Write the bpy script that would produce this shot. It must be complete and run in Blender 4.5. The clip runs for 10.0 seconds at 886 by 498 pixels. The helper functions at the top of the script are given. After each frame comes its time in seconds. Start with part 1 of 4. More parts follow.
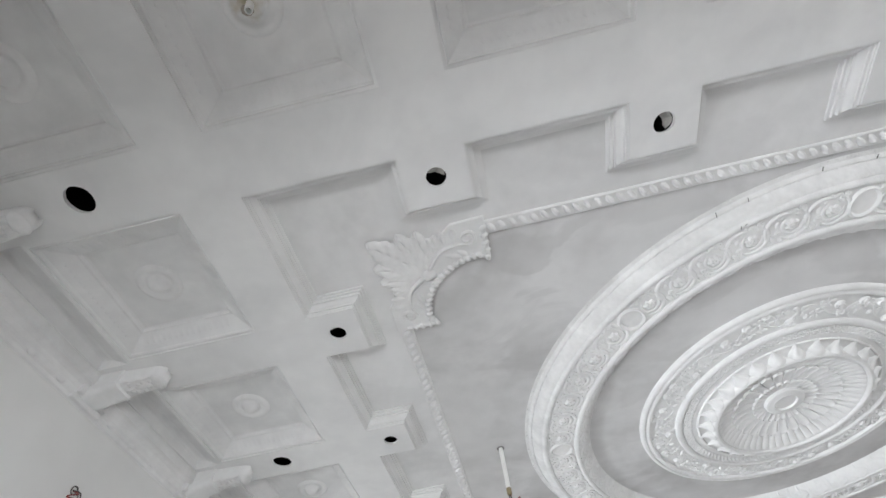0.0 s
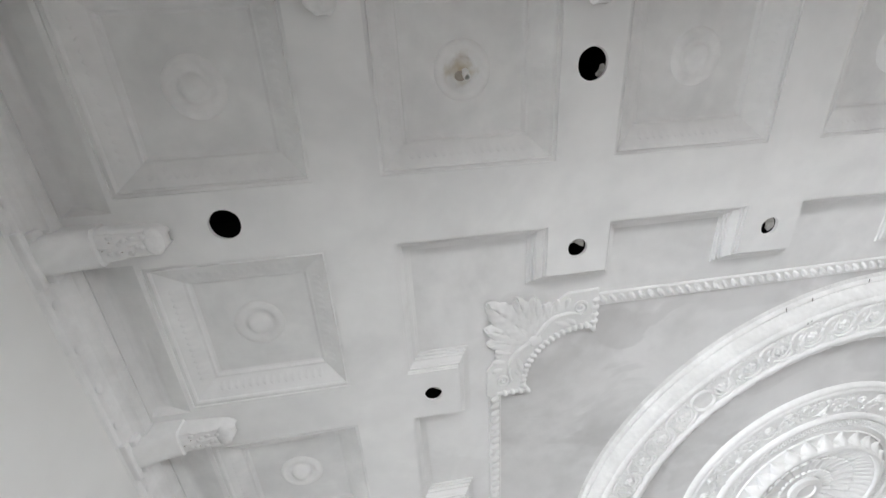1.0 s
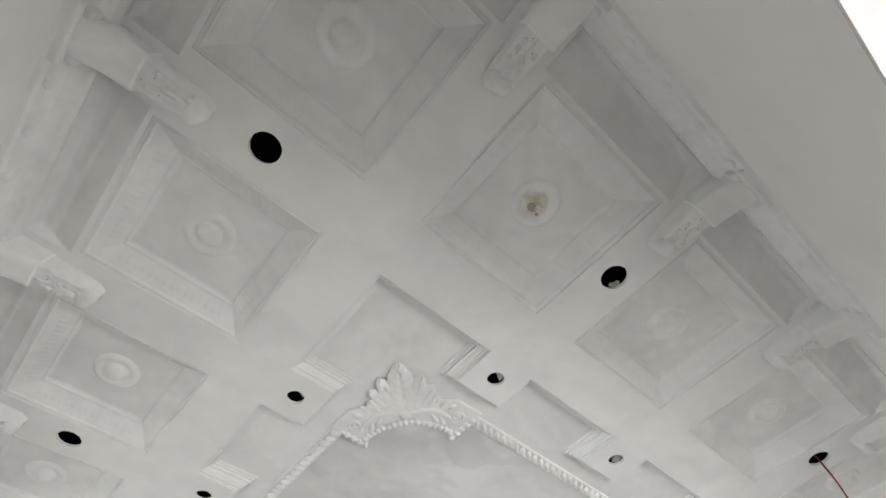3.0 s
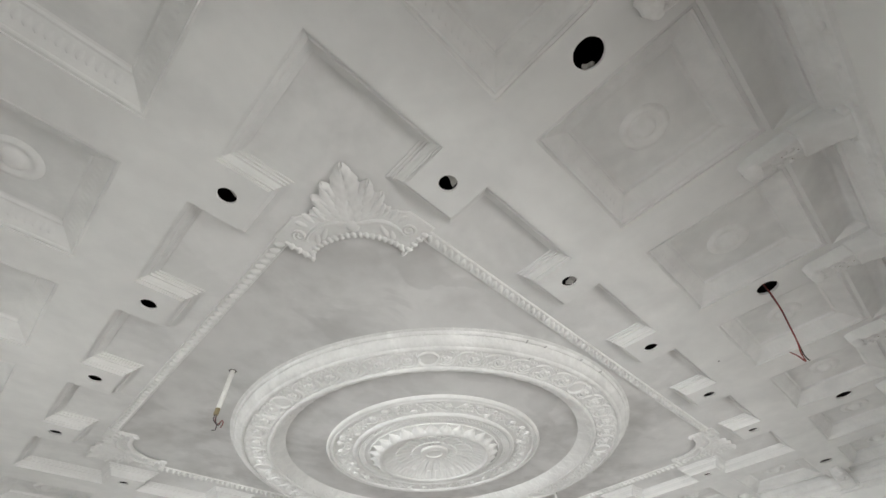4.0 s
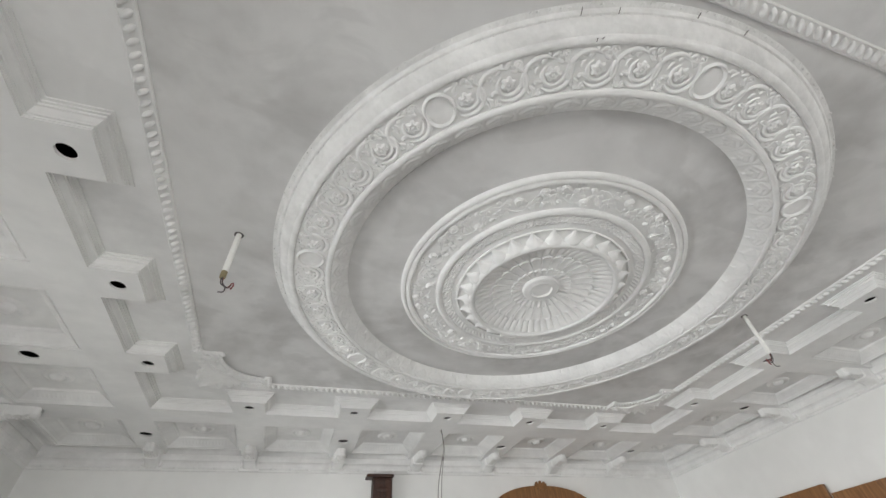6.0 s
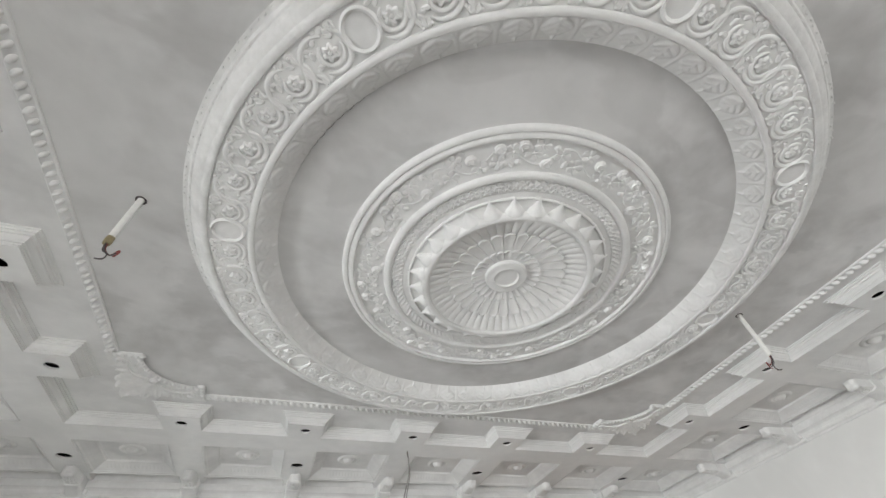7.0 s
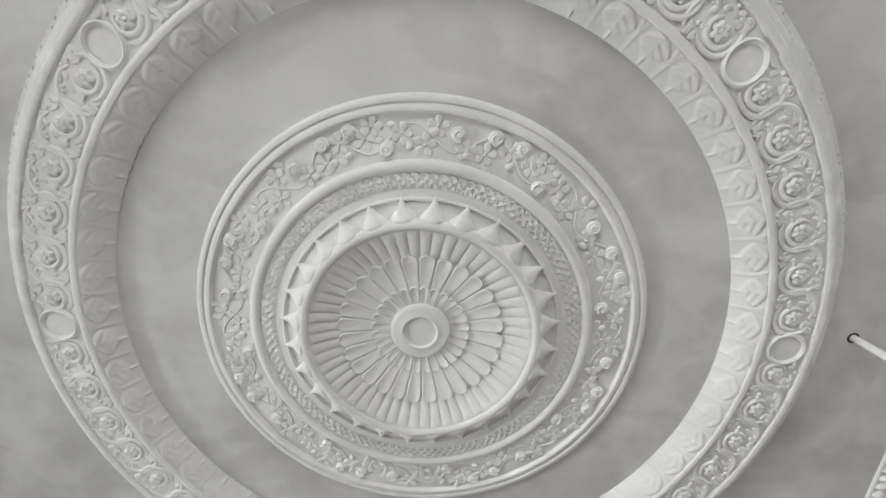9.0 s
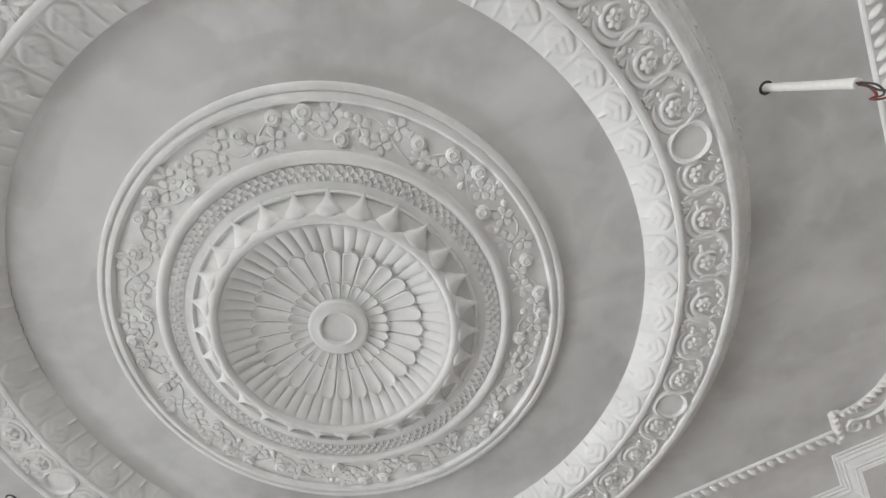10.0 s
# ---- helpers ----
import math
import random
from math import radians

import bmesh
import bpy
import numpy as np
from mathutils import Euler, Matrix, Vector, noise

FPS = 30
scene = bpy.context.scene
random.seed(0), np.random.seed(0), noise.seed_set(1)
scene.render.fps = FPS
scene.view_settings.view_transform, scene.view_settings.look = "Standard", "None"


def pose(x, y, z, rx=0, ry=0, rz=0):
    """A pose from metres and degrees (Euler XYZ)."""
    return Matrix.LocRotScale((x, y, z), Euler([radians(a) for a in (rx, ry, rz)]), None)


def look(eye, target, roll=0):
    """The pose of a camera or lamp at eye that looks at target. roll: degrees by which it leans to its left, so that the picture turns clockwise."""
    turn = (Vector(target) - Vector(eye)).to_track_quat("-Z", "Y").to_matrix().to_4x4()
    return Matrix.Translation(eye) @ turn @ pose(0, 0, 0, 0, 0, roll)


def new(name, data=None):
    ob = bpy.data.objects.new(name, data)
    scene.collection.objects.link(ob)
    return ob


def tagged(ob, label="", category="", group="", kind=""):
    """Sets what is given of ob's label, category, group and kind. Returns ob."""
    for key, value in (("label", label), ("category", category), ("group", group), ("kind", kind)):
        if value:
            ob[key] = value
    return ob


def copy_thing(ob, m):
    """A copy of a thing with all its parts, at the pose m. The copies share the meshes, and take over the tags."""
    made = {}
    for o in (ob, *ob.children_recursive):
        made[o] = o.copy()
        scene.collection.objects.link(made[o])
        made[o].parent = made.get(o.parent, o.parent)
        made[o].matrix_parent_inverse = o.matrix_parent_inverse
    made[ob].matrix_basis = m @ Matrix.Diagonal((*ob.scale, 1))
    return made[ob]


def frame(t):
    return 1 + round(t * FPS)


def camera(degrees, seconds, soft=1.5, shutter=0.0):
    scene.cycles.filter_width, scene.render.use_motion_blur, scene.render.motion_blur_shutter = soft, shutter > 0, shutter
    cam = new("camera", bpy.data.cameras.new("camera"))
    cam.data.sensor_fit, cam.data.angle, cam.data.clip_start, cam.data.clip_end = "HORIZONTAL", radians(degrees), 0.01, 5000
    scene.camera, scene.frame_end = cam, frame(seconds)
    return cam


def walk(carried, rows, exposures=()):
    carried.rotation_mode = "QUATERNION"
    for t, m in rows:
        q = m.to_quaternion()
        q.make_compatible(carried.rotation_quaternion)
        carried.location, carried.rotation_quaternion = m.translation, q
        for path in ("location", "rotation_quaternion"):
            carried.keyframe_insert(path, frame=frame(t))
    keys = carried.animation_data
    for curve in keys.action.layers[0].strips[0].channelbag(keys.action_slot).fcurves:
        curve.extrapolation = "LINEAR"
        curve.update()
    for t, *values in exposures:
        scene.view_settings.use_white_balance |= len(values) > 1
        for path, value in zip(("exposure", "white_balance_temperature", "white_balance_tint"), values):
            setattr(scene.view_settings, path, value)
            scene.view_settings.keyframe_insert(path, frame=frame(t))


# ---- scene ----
cam = camera(94.6, 10.0)
PATH = [
    (0, (-1.547, -2.329, 1.587), (-1.666, -1.293, 3.294), -7.3),
    (0.5, (-1.981, -2.437, 1.594), (-2.002, -1.512, 3.367), -14.4),
    (1, (-2.268, -2.434, 1.631), (-2.045, -1.631, 3.45), -20.4),
    (1.5, (-2.507, -2.493, 1.666), (-2.004, -1.937, 3.52), -23.0),
    (2, (-2.635, -2.575, 1.67), (-2.168, -2.212, 3.581), -18.1),
    (3.3, (-2.561, -2.504, 1.664), (-1.855, -1.79, 3.393), -3.4),
    (3.5, (-2.495, -2.455, 1.648), (-1.716, -1.687, 3.322), -3.5),
    (4, (-2.225, -2.331, 1.617), (-1.274, -1.441, 3.135), -4.2),
    (4.5, (-1.946, -2.172, 1.56), (-0.886, -1.175, 2.932), -5.2),
    (5, (-1.639, -1.926, 1.546), (-0.635, -0.828, 2.883), -6.1),
    (5.5, (-1.345, -1.763, 1.536), (-0.511, -0.549, 2.889), -7.6),
    (5.7, (-1.269, -1.684, 1.553), (-0.602, -0.377, 2.913), -7.1),
    (6.8, (-0.976, -1.352, 1.549), (-0.547, -0.023, 2.981), -5.0),
    (7, (-0.865, -1.282, 1.577), (-0.343, -0.041, 3.056), -6.5),
    (7.5, (-0.577, -1.18, 1.592), (0.014, -0.175, 3.217), -9.9),
    (8, (-0.287, -1.131, 1.64), (0.192, -0.36, 3.422), -11.1),
    (8.5, (-0.079, -0.971, 1.619), (0.127, -0.346, 3.508), -2.7),
    (9, (0.093, -0.752, 1.679), (0.069, -0.117, 3.575), 3.3),
    (9.5, (0.332, -0.649, 1.69), (0.158, -0.016, 3.579), -1.6),
    (10, (0.652, -0.478, 1.702), (0.375, 0.13, 3.587), -6.1),
]
EXPOSURES = [(0, -0.33, 6200, 10), (1.0, -0.08, 6250, 10), (2.0, -0.10, 6420, 9), (3.5, -0.33, 6600, 8), (5.0, -0.60, 6550, 9), (8.5, -0.50, 6480, 9), (10.0, -0.47, 6480, 9)]
walk(cam, [(t, look(eye, target, roll)) for t, eye, target, roll in PATH], EXPOSURES)

# ---- light ----
world = bpy.data.worlds.new("world")
scene.world = world
world.use_nodes = True
_sky = world.node_tree.nodes.new("ShaderNodeTexSky")
_sky.sky_type = "NISHITA"
_sky.sun_disc = False
_sky.sun_elevation = radians(71)
_sky.sun_rotation = radians(206)
world.node_tree.links.new(_sky.outputs[0], world.node_tree.nodes["Background"].inputs[0])
world.node_tree.nodes["Background"].inputs[1].default_value = 0.12


def window_lamp(name, m, w, h, watts, tint):
    lamp = bpy.data.lights.new(name, "AREA")
    lamp.shape, lamp.size, lamp.size_y = "RECTANGLE", w, h
    lamp.energy, lamp.color = watts, tint
    ob = new(name, lamp)
    ob.matrix_world = m
    return ob


# bright open daylight outside the south window and the west balcony doorway
window_lamp("south_daylight", look((-1.20, -4.90, 1.60), (-0.60, -1.0, 1.60)), 6.4, 2.4, 370, (1.0, 0.99, 0.97))
window_lamp("west_daylight", look((-6.00, 0.30, 1.70), (-1.4, 0.45, 1.70)), 4.6, 2.1, 790, (0.98, 0.99, 1.0))
sun = new("sun", bpy.data.lights.new("sun", "SUN"))
sun.data.energy, sun.data.angle, sun.data.color = 5.0, radians(0.5), (1.0, 0.97, 0.93)
sun.matrix_world = look((-3.0, -6.0, 20), (0.0, 0.0, 0.0))

# ---- materials ----


def material(name):
    m = bpy.data.materials.new(name)
    m.use_nodes = True
    nt = m.node_tree
    return m, nt, nt.nodes["Principled BSDF"]


def plaster(name, lo, hi, scale, rough=0.85, grain=0.15, lumps=0.25, seed=0.0, streak=1.0, smear=0.0):
    """Skimmed or cast plaster: cloudy tone at two scales, trowel lumps and fine grain."""
    m, nt, b = material(name)
    N, L = nt.nodes.new, nt.links.new
    mp = N("ShaderNodeMapping")
    mp.inputs["Location"].default_value = (seed, seed * 0.7, 0)
    mp.inputs["Scale"].default_value = (1, streak, 1)
    geo = N("ShaderNodeNewGeometry")
    L(geo.outputs["Position"], mp.inputs[0])
    big, mid, fine = N("ShaderNodeTexNoise"), N("ShaderNodeTexNoise"), N("ShaderNodeTexNoise")
    for n, s, d in ((big, scale, 4), (mid, scale * 7, 5), (fine, 260, 3)):
        n.inputs["Scale"].default_value, n.inputs["Detail"].default_value = s, d
        L(mp.outputs[0], n.inputs["Vector"])
    big.inputs["Distortion"].default_value = 0.8
    mix = N("ShaderNodeMath")
    mix.operation = "MULTIPLY_ADD"
    L(mid.outputs[0], mix.inputs[0])
    mix.inputs[1].default_value = 0.35
    L(big.outputs[0], mix.inputs[2])
    ramp = N("ShaderNodeValToRGB")
    ramp.color_ramp.elements[0].position, ramp.color_ramp.elements[1].position = 0.50, 0.88
    ramp.color_ramp.elements[0].color, ramp.color_ramp.elements[1].color = (*lo, 1), (*hi, 1)
    L(mix.outputs[0], ramp.inputs[0])
    out = ramp.outputs[0]
    if smear:
        # broad overlapping passes of the trowel, thinner and thicker skim with soft edges
        for k, (sc, turn, lo_at, hi_at) in enumerate(((1.3, 25, 0.50, 0.58), (2.1, -50, 0.55, 0.60), (0.9, 80, 0.47, 0.60))):
            mp2, sw, rm, mx = N("ShaderNodeMapping"), N("ShaderNodeTexNoise"), N("ShaderNodeValToRGB"), N("ShaderNodeMixRGB")
            mp2.inputs["Location"].default_value = (seed + 3 * k, 5 * k, 0)
            mp2.inputs["Rotation"].default_value = (0, 0, radians(turn))
            mp2.inputs["Scale"].default_value = (1, 1.6, 1)
            L(geo.outputs["Position"], mp2.inputs[0])
            L(mp2.outputs[0], sw.inputs["Vector"])
            sw.inputs["Scale"].default_value, sw.inputs["Detail"].default_value, sw.inputs["Distortion"].default_value = sc, 5, 0.6
            rm.color_ramp.elements[0].position, rm.color_ramp.elements[1].position = lo_at, hi_at
            L(sw.outputs[0], rm.inputs[0])
            f = N("ShaderNodeMath")
            f.operation = "MULTIPLY"
            L(rm.outputs[0], f.inputs[0])
            f.inputs[1].default_value = smear
            L(f.outputs[0], mx.inputs[0])
            L(out, mx.inputs[1])
            mx.inputs[2].default_value = (*hi, 1) if k != 1 else (*lo, 1)
            out = mx.outputs[0]
    L(out, b.inputs["Base Color"])
    b.inputs["Roughness"].default_value = rough
    b.inputs["Specular IOR Level"].default_value = 0.3
    b1, b2 = N("ShaderNodeBump"), N("ShaderNodeBump")
    b1.inputs["Strength"].default_value, b1.inputs["Distance"].default_value = lumps, 0.01
    b2.inputs["Strength"].default_value, b2.inputs["Distance"].default_value = grain, 0.001
    L(mid.outputs[0], b1.inputs["Height"])
    L(fine.outputs[0], b2.inputs["Height"])
    L(b1.outputs[0], b2.inputs["Normal"])
    L(b2.outputs[0], b.inputs["Normal"])
    return m


def plain(name, col, rough=0.5, metal=0.0, bump=0.0, scale=60.0, vary=0.12):
    m, nt, b = material(name)
    N, L = nt.nodes.new, nt.links.new
    geo, n = N("ShaderNodeNewGeometry"), N("ShaderNodeTexNoise")
    n.inputs["Scale"].default_value, n.inputs["Detail"].default_value = scale, 4
    L(geo.outputs["Position"], n.inputs["Vector"])
    ramp = N("ShaderNodeValToRGB")
    ramp.color_ramp.elements[0].position, ramp.color_ramp.elements[1].position = 0.3, 0.7
    ramp.color_ramp.elements[0].color = (*[c * (1 - vary) for c in col], 1)
    ramp.color_ramp.elements[1].color = (*[min(1, c * (1 + vary)) for c in col], 1)
    L(n.outputs[0], ramp.inputs[0])
    L(ramp.outputs[0], b.inputs["Base Color"])
    b.inputs["Roughness"].default_value, b.inputs["Metallic"].default_value = rough, metal
    if bump:
        k = N("ShaderNodeBump")
        k.inputs["Strength"].default_value, k.inputs["Distance"].default_value = bump, 0.004
        L(n.outputs[0], k.inputs["Height"])
        L(k.outputs[0], b.inputs["Normal"])
    return m


def wood(name, lo, hi):
    m, nt, b = material(name)
    N, L = nt.nodes.new, nt.links.new
    geo, mp, n = N("ShaderNodeNewGeometry"), N("ShaderNodeMapping"), N("ShaderNodeTexNoise")
    mp.inputs["Scale"].default_value = (22, 22, 1.6)
    n.inputs["Scale"].default_value, n.inputs["Detail"].default_value, n.inputs["Distortion"].default_value = 2.0, 6, 1.2
    L(geo.outputs["Position"], mp.inputs[0])
    L(mp.outputs[0], n.inputs["Vector"])
    ramp = N("ShaderNodeValToRGB")
    ramp.color_ramp.elements[0].position, ramp.color_ramp.elements[1].position = 0.35, 0.7
    ramp.color_ramp.elements[0].color, ramp.color_ramp.elements[1].color = (*lo, 1), (*hi, 1)
    L(n.outputs[0], ramp.inputs[0])
    L(ramp.outputs[0], b.inputs["Base Color"])
    b.inputs["Roughness"].default_value = 0.42
    k = N("ShaderNodeBump")
    k.inputs["Strength"].default_value, k.inputs["Distance"].default_value = 0.2, 0.002
    L(n.outputs[0], k.inputs["Height"])
    L(k.outputs[0], b.inputs["Normal"])
    return m


M_BEAM = plaster("white_skim_plaster", (0.71, 0.71, 0.705), (0.84, 0.84, 0.83), 1.6, lumps=0.12, smear=0.25)
M_FIELD = plaster("grey_skim_plaster", (0.48, 0.475, 0.468), (0.73, 0.726, 0.72), 1.5, lumps=0.08, seed=4.0, smear=0.40)
M_NOTCH = plaster("thin_white_skim", (0.63, 0.628, 0.623), (0.80, 0.798, 0.792), 2.2, lumps=0.10, seed=3.0, smear=0.35)
M_CAST = plaster("cast_plaster", (0.74, 0.74, 0.73), (0.84, 0.84, 0.83), 5.0, lumps=0.10, grain=0.2, seed=9.0)
M_ROUGHCAST = plaster("rough_cast_plaster", (0.70, 0.70, 0.69), (0.84, 0.84, 0.83), 7.0, lumps=0.45, grain=0.4, seed=12.0)
M_COFFER = plaster("coffer_plaster", (0.69, 0.69, 0.685), (0.83, 0.83, 0.82), 2.4, lumps=0.16, seed=2.0)
M_WALL = plaster("wall_putty", (0.76, 0.76, 0.745), (0.84, 0.84, 0.825), 0.9, lumps=0.08, seed=6.0)
M_REVEAL = plaster("white_reveal_paint", (0.78, 0.79, 0.80), (0.86, 0.87, 0.88), 1.2, lumps=0.08)
M_FLOOR = plaster("cement_floor", (0.10, 0.096, 0.09), (0.16, 0.153, 0.143), 1.1, lumps=0.2)
M_GROUND = plaster("pale_concrete_ground", (0.46, 0.45, 0.43), (0.58, 0.57, 0.55), 0.6, lumps=0.3)
# the void's darkness is put into this near-black colour
M_VOID_SHADE = plain("void_shade_black", (0.03, 0.03, 0.03), 0.95)
M_PVC = plain("white_pvc", (0.80, 0.80, 0.77), 0.35, vary=0.04)
M_RED = plain("red_wire_sheath", (0.20, 0.035, 0.03), 0.45)
M_BLACKW = plain("dark_wire_sheath", (0.045, 0.035, 0.035), 0.5)
M_GREYW = plain("grey_cable_sheath", (0.22, 0.21, 0.20), 0.5)
M_BRASS = plain("dull_brass", (0.30, 0.25, 0.15), 0.5, 0.6)
M_WOOD = wood("brown_wood", (0.17, 0.075, 0.025), (0.30, 0.145, 0.05))
M_DARKWOOD = wood("dark_carved_wood", (0.022, 0.011, 0.008), (0.075, 0.030, 0.018))
M_FRAME = wood("red_brown_frame_wood", (0.16, 0.045, 0.03), (0.26, 0.08, 0.05))
M_MARK = plain("graphite_mark", (0.10, 0.095, 0.09), 0.8)
M_CHIPG = plain("grey_board_scrap", (0.42, 0.41, 0.39), 0.95, bump=0.4, scale=120)
M_CHIP = plain("bare_cement_patch", (0.36, 0.32, 0.27), 0.95, bump=0.6, scale=90)


def _stained():
    """Cast plaster with a brownish damp stain round the pipe stub at one rosette."""
    m = plaster("stained_cast_plaster", (0.74, 0.74, 0.73), (0.84, 0.84, 0.83), 5.0, lumps=0.12)
    nt = m.node_tree
    N, L = nt.nodes.new, nt.links.new
    b = nt.nodes["Principled BSDF"]
    old = b.inputs["Base Color"].links[0].from_socket
    geo, sub, ln, no, ad = N("ShaderNodeNewGeometry"), N("ShaderNodeVectorMath"), N("ShaderNodeVectorMath"), N("ShaderNodeTexNoise"), N("ShaderNodeMath")
    sub.operation, ln.operation, ad.operation = "SUBTRACT", "LENGTH", "MULTIPLY_ADD"
    sub.inputs[1].default_value = (-2.01, -2.43, 2.99)
    L(geo.outputs["Position"], sub.inputs[0])
    L(sub.outputs[0], ln.inputs[0])
    no.inputs["Scale"].default_value, no.inputs["Detail"].default_value = 28, 4
    L(geo.outputs["Position"], no.inputs["Vector"])
    L(no.outputs[0], ad.inputs[0])
    ad.inputs[1].default_value = 0.09
    L(ln.outputs["Value"], ad.inputs[2])
    r = N("ShaderNodeValToRGB")
    r.color_ramp.elements[0].position, r.color_ramp.elements[1].position = 0.055, 0.10
    r.color_ramp.elements[0].color, r.color_ramp.elements[1].color = (1, 1, 1, 1), (0, 0, 0, 1)
    L(ad.outputs[0], r.inputs[0])
    mx = N("ShaderNodeMix")
    mx.data_type = "RGBA"
    L(r.outputs[0], mx.inputs["Factor"])
    L(old, mx.inputs["A"])
    mx.inputs["B"].default_value = (0.50, 0.44, 0.33, 1)
    L(mx.outputs["Result"], b.inputs["Base Color"])
    return m


M_STAIN = _stained()

# ---- mesh helpers ----


def mesh_of(name, bm, mat, smooth=None):
    bmesh.ops.recalc_face_normals(bm, faces=bm.faces)
    me = bpy.data.meshes.new(name)
    bm.to_mesh(me)
    bm.free()
    me.materials.append(mat)
    if smooth is not None:
        me.polygons.foreach_set("use_smooth", [True] * len(me.polygons))
        me.set_sharp_from_angle(angle=radians(smooth))
    return me


def part(name, bm, mat, parent=None, label="", smooth=None, m=None):
    """Links a bmesh, or a mesh that is already made, as one object under a thing or a part."""
    me = bm if isinstance(bm, bpy.types.Mesh) else mesh_of(name, bm, mat, smooth)
    ob = new(name, me)
    if parent is not None:
        ob.parent = parent
    if m is not None:
        ob.matrix_local = m
    if label:
        tagged(ob, label)
    return ob


def empty(name, m=None):
    ob = new(name)
    ob.empty_display_size = 0.05
    if m is not None:
        ob.matrix_world = m
    return ob


def box(bm, x0, x1, y0, y1, z0, z1):
    v = [bm.verts.new(p) for p in ((x0, y0, z0), (x1, y0, z0), (x1, y1, z0), (x0, y1, z0), (x0, y0, z1), (x1, y0, z1), (x1, y1, z1), (x0, y1, z1))]
    for f in ((0, 3, 2, 1), (4, 5, 6, 7), (0, 1, 5, 4), (1, 2, 6, 5), (2, 3, 7, 6), (3, 0, 4, 7)):
        bm.faces.new([v[i] for i in f])
    return bm


def boxes(*rows):
    bm = bmesh.new()
    for r in rows:
        box(bm, *r)
    return bm


def soft_box(x0, x1, y0, y1, z0, z1, r=0.004):
    bm = boxes((x0, x1, y0, y1, z0, z1))
    bmesh.ops.bevel(bm, geom=bm.edges[:], offset=r, segments=2, affect="EDGES", profile=0.5)
    return bm


def loops_to_faces(bm, loops, closed=True):
    """Skins a list of equally long vertex loops."""
    for a, b in zip(loops, loops[1:]):
        n = len(a)
        for i in range(n if closed else n - 1):
            j = (i + 1) % n
            bm.faces.new((a[i], a[j], b[j], b[i]))


def lathe(profile, segs, height=None, bm=None):
    """Turns (radius, z) rows about z; height(radius, angle, row) pushes the surface down."""
    bm = bm or bmesh.new()
    loops = []
    for k, (r, z) in enumerate(profile):
        if r < 1e-6:
            c = bm.verts.new((0, 0, z))
            loops.append([c] * segs)
            continue
        ring = []
        for i in range(segs):
            a = 2 * math.pi * i / segs
            ring.append(bm.verts.new((r * math.cos(a), r * math.sin(a), z - (height(r, a, k) if height else 0))))
        loops.append(ring)
    for a, b in zip(loops, loops[1:]):
        for i in range(segs):
            j = (i + 1) % segs
            vs = []
            for v in (a[i], a[j], b[j], b[i]):
                if v not in vs:
                    vs.append(v)
            bm.faces.new(vs)
    return bm


def tube(bm, pts, radius, segs=6, taper=None):
    """A round bar along points; taper gives the radius factor at each point."""
    pts = [Vector(p) for p in pts]
    rings = []
    up = Vector((0.31, 0.17, 0.93)).normalized()
    for i, p in enumerate(pts):
        d = (pts[min(i + 1, len(pts) - 1)] - pts[max(i - 1, 0)]).normalized()
        s = d.cross(up)
        if s.length < 1e-3:
            s = d.cross(Vector((1, 0, 0)))
        s.normalize()
        t = s.cross(d)
        r = radius * (taper[i] if taper else 1)
        rings.append([bm.verts.new(p + r * (math.cos(2 * math.pi * k / segs) * s + math.sin(2 * math.pi * k / segs) * t)) for k in range(segs)])
    loops_to_faces(bm, rings)
    bm.faces.new(rings[0])
    bm.faces.new(rings[-1])
    return bm


def smooth_line(ctrl, n):
    """Catmull-Rom points through control points."""
    c = [Vector(p) for p in ctrl]
    c = [2 * c[0] - c[1]] + c + [2 * c[-1] - c[-2]]
    out = []
    for i in range(1, len(c) - 2):
        for k in range(n):
            t = k / n
            a, b, d, e = c[i - 1], c[i], c[i + 1], c[i + 2]
            out.append(0.5 * (2 * b + (d - a) * t + (2 * a - 5 * b + 4 * d - e) * t * t + (3 * b - a - 3 * d + e) * t ** 3))
    out.append(c[-2])
    return out


def dome(rx, ry, h, rings=4, segs=10, bm=None, at=(0, 0, 0)):
    """A low rounded boss that hangs down from z = 0."""
    bm = bm or bmesh.new()
    loops = []
    for k in range(rings):
        f = k / rings
        c, s = math.cos(f * math.pi / 2), math.sin(f * math.pi / 2)
        loops.append([bm.verts.new((at[0] + rx * c * math.cos(2 * math.pi * i / segs), at[1] + ry * c * math.sin(2 * math.pi * i / segs), at[2] - h * s)) for i in range(segs)])
    loops_to_faces(bm, loops)
    tip = bm.verts.new((at[0], at[1], at[2] - h))
    for i in range(segs):
        bm.faces.new((loops[-1][i], loops[-1][(i + 1) % segs], tip))
    return bm


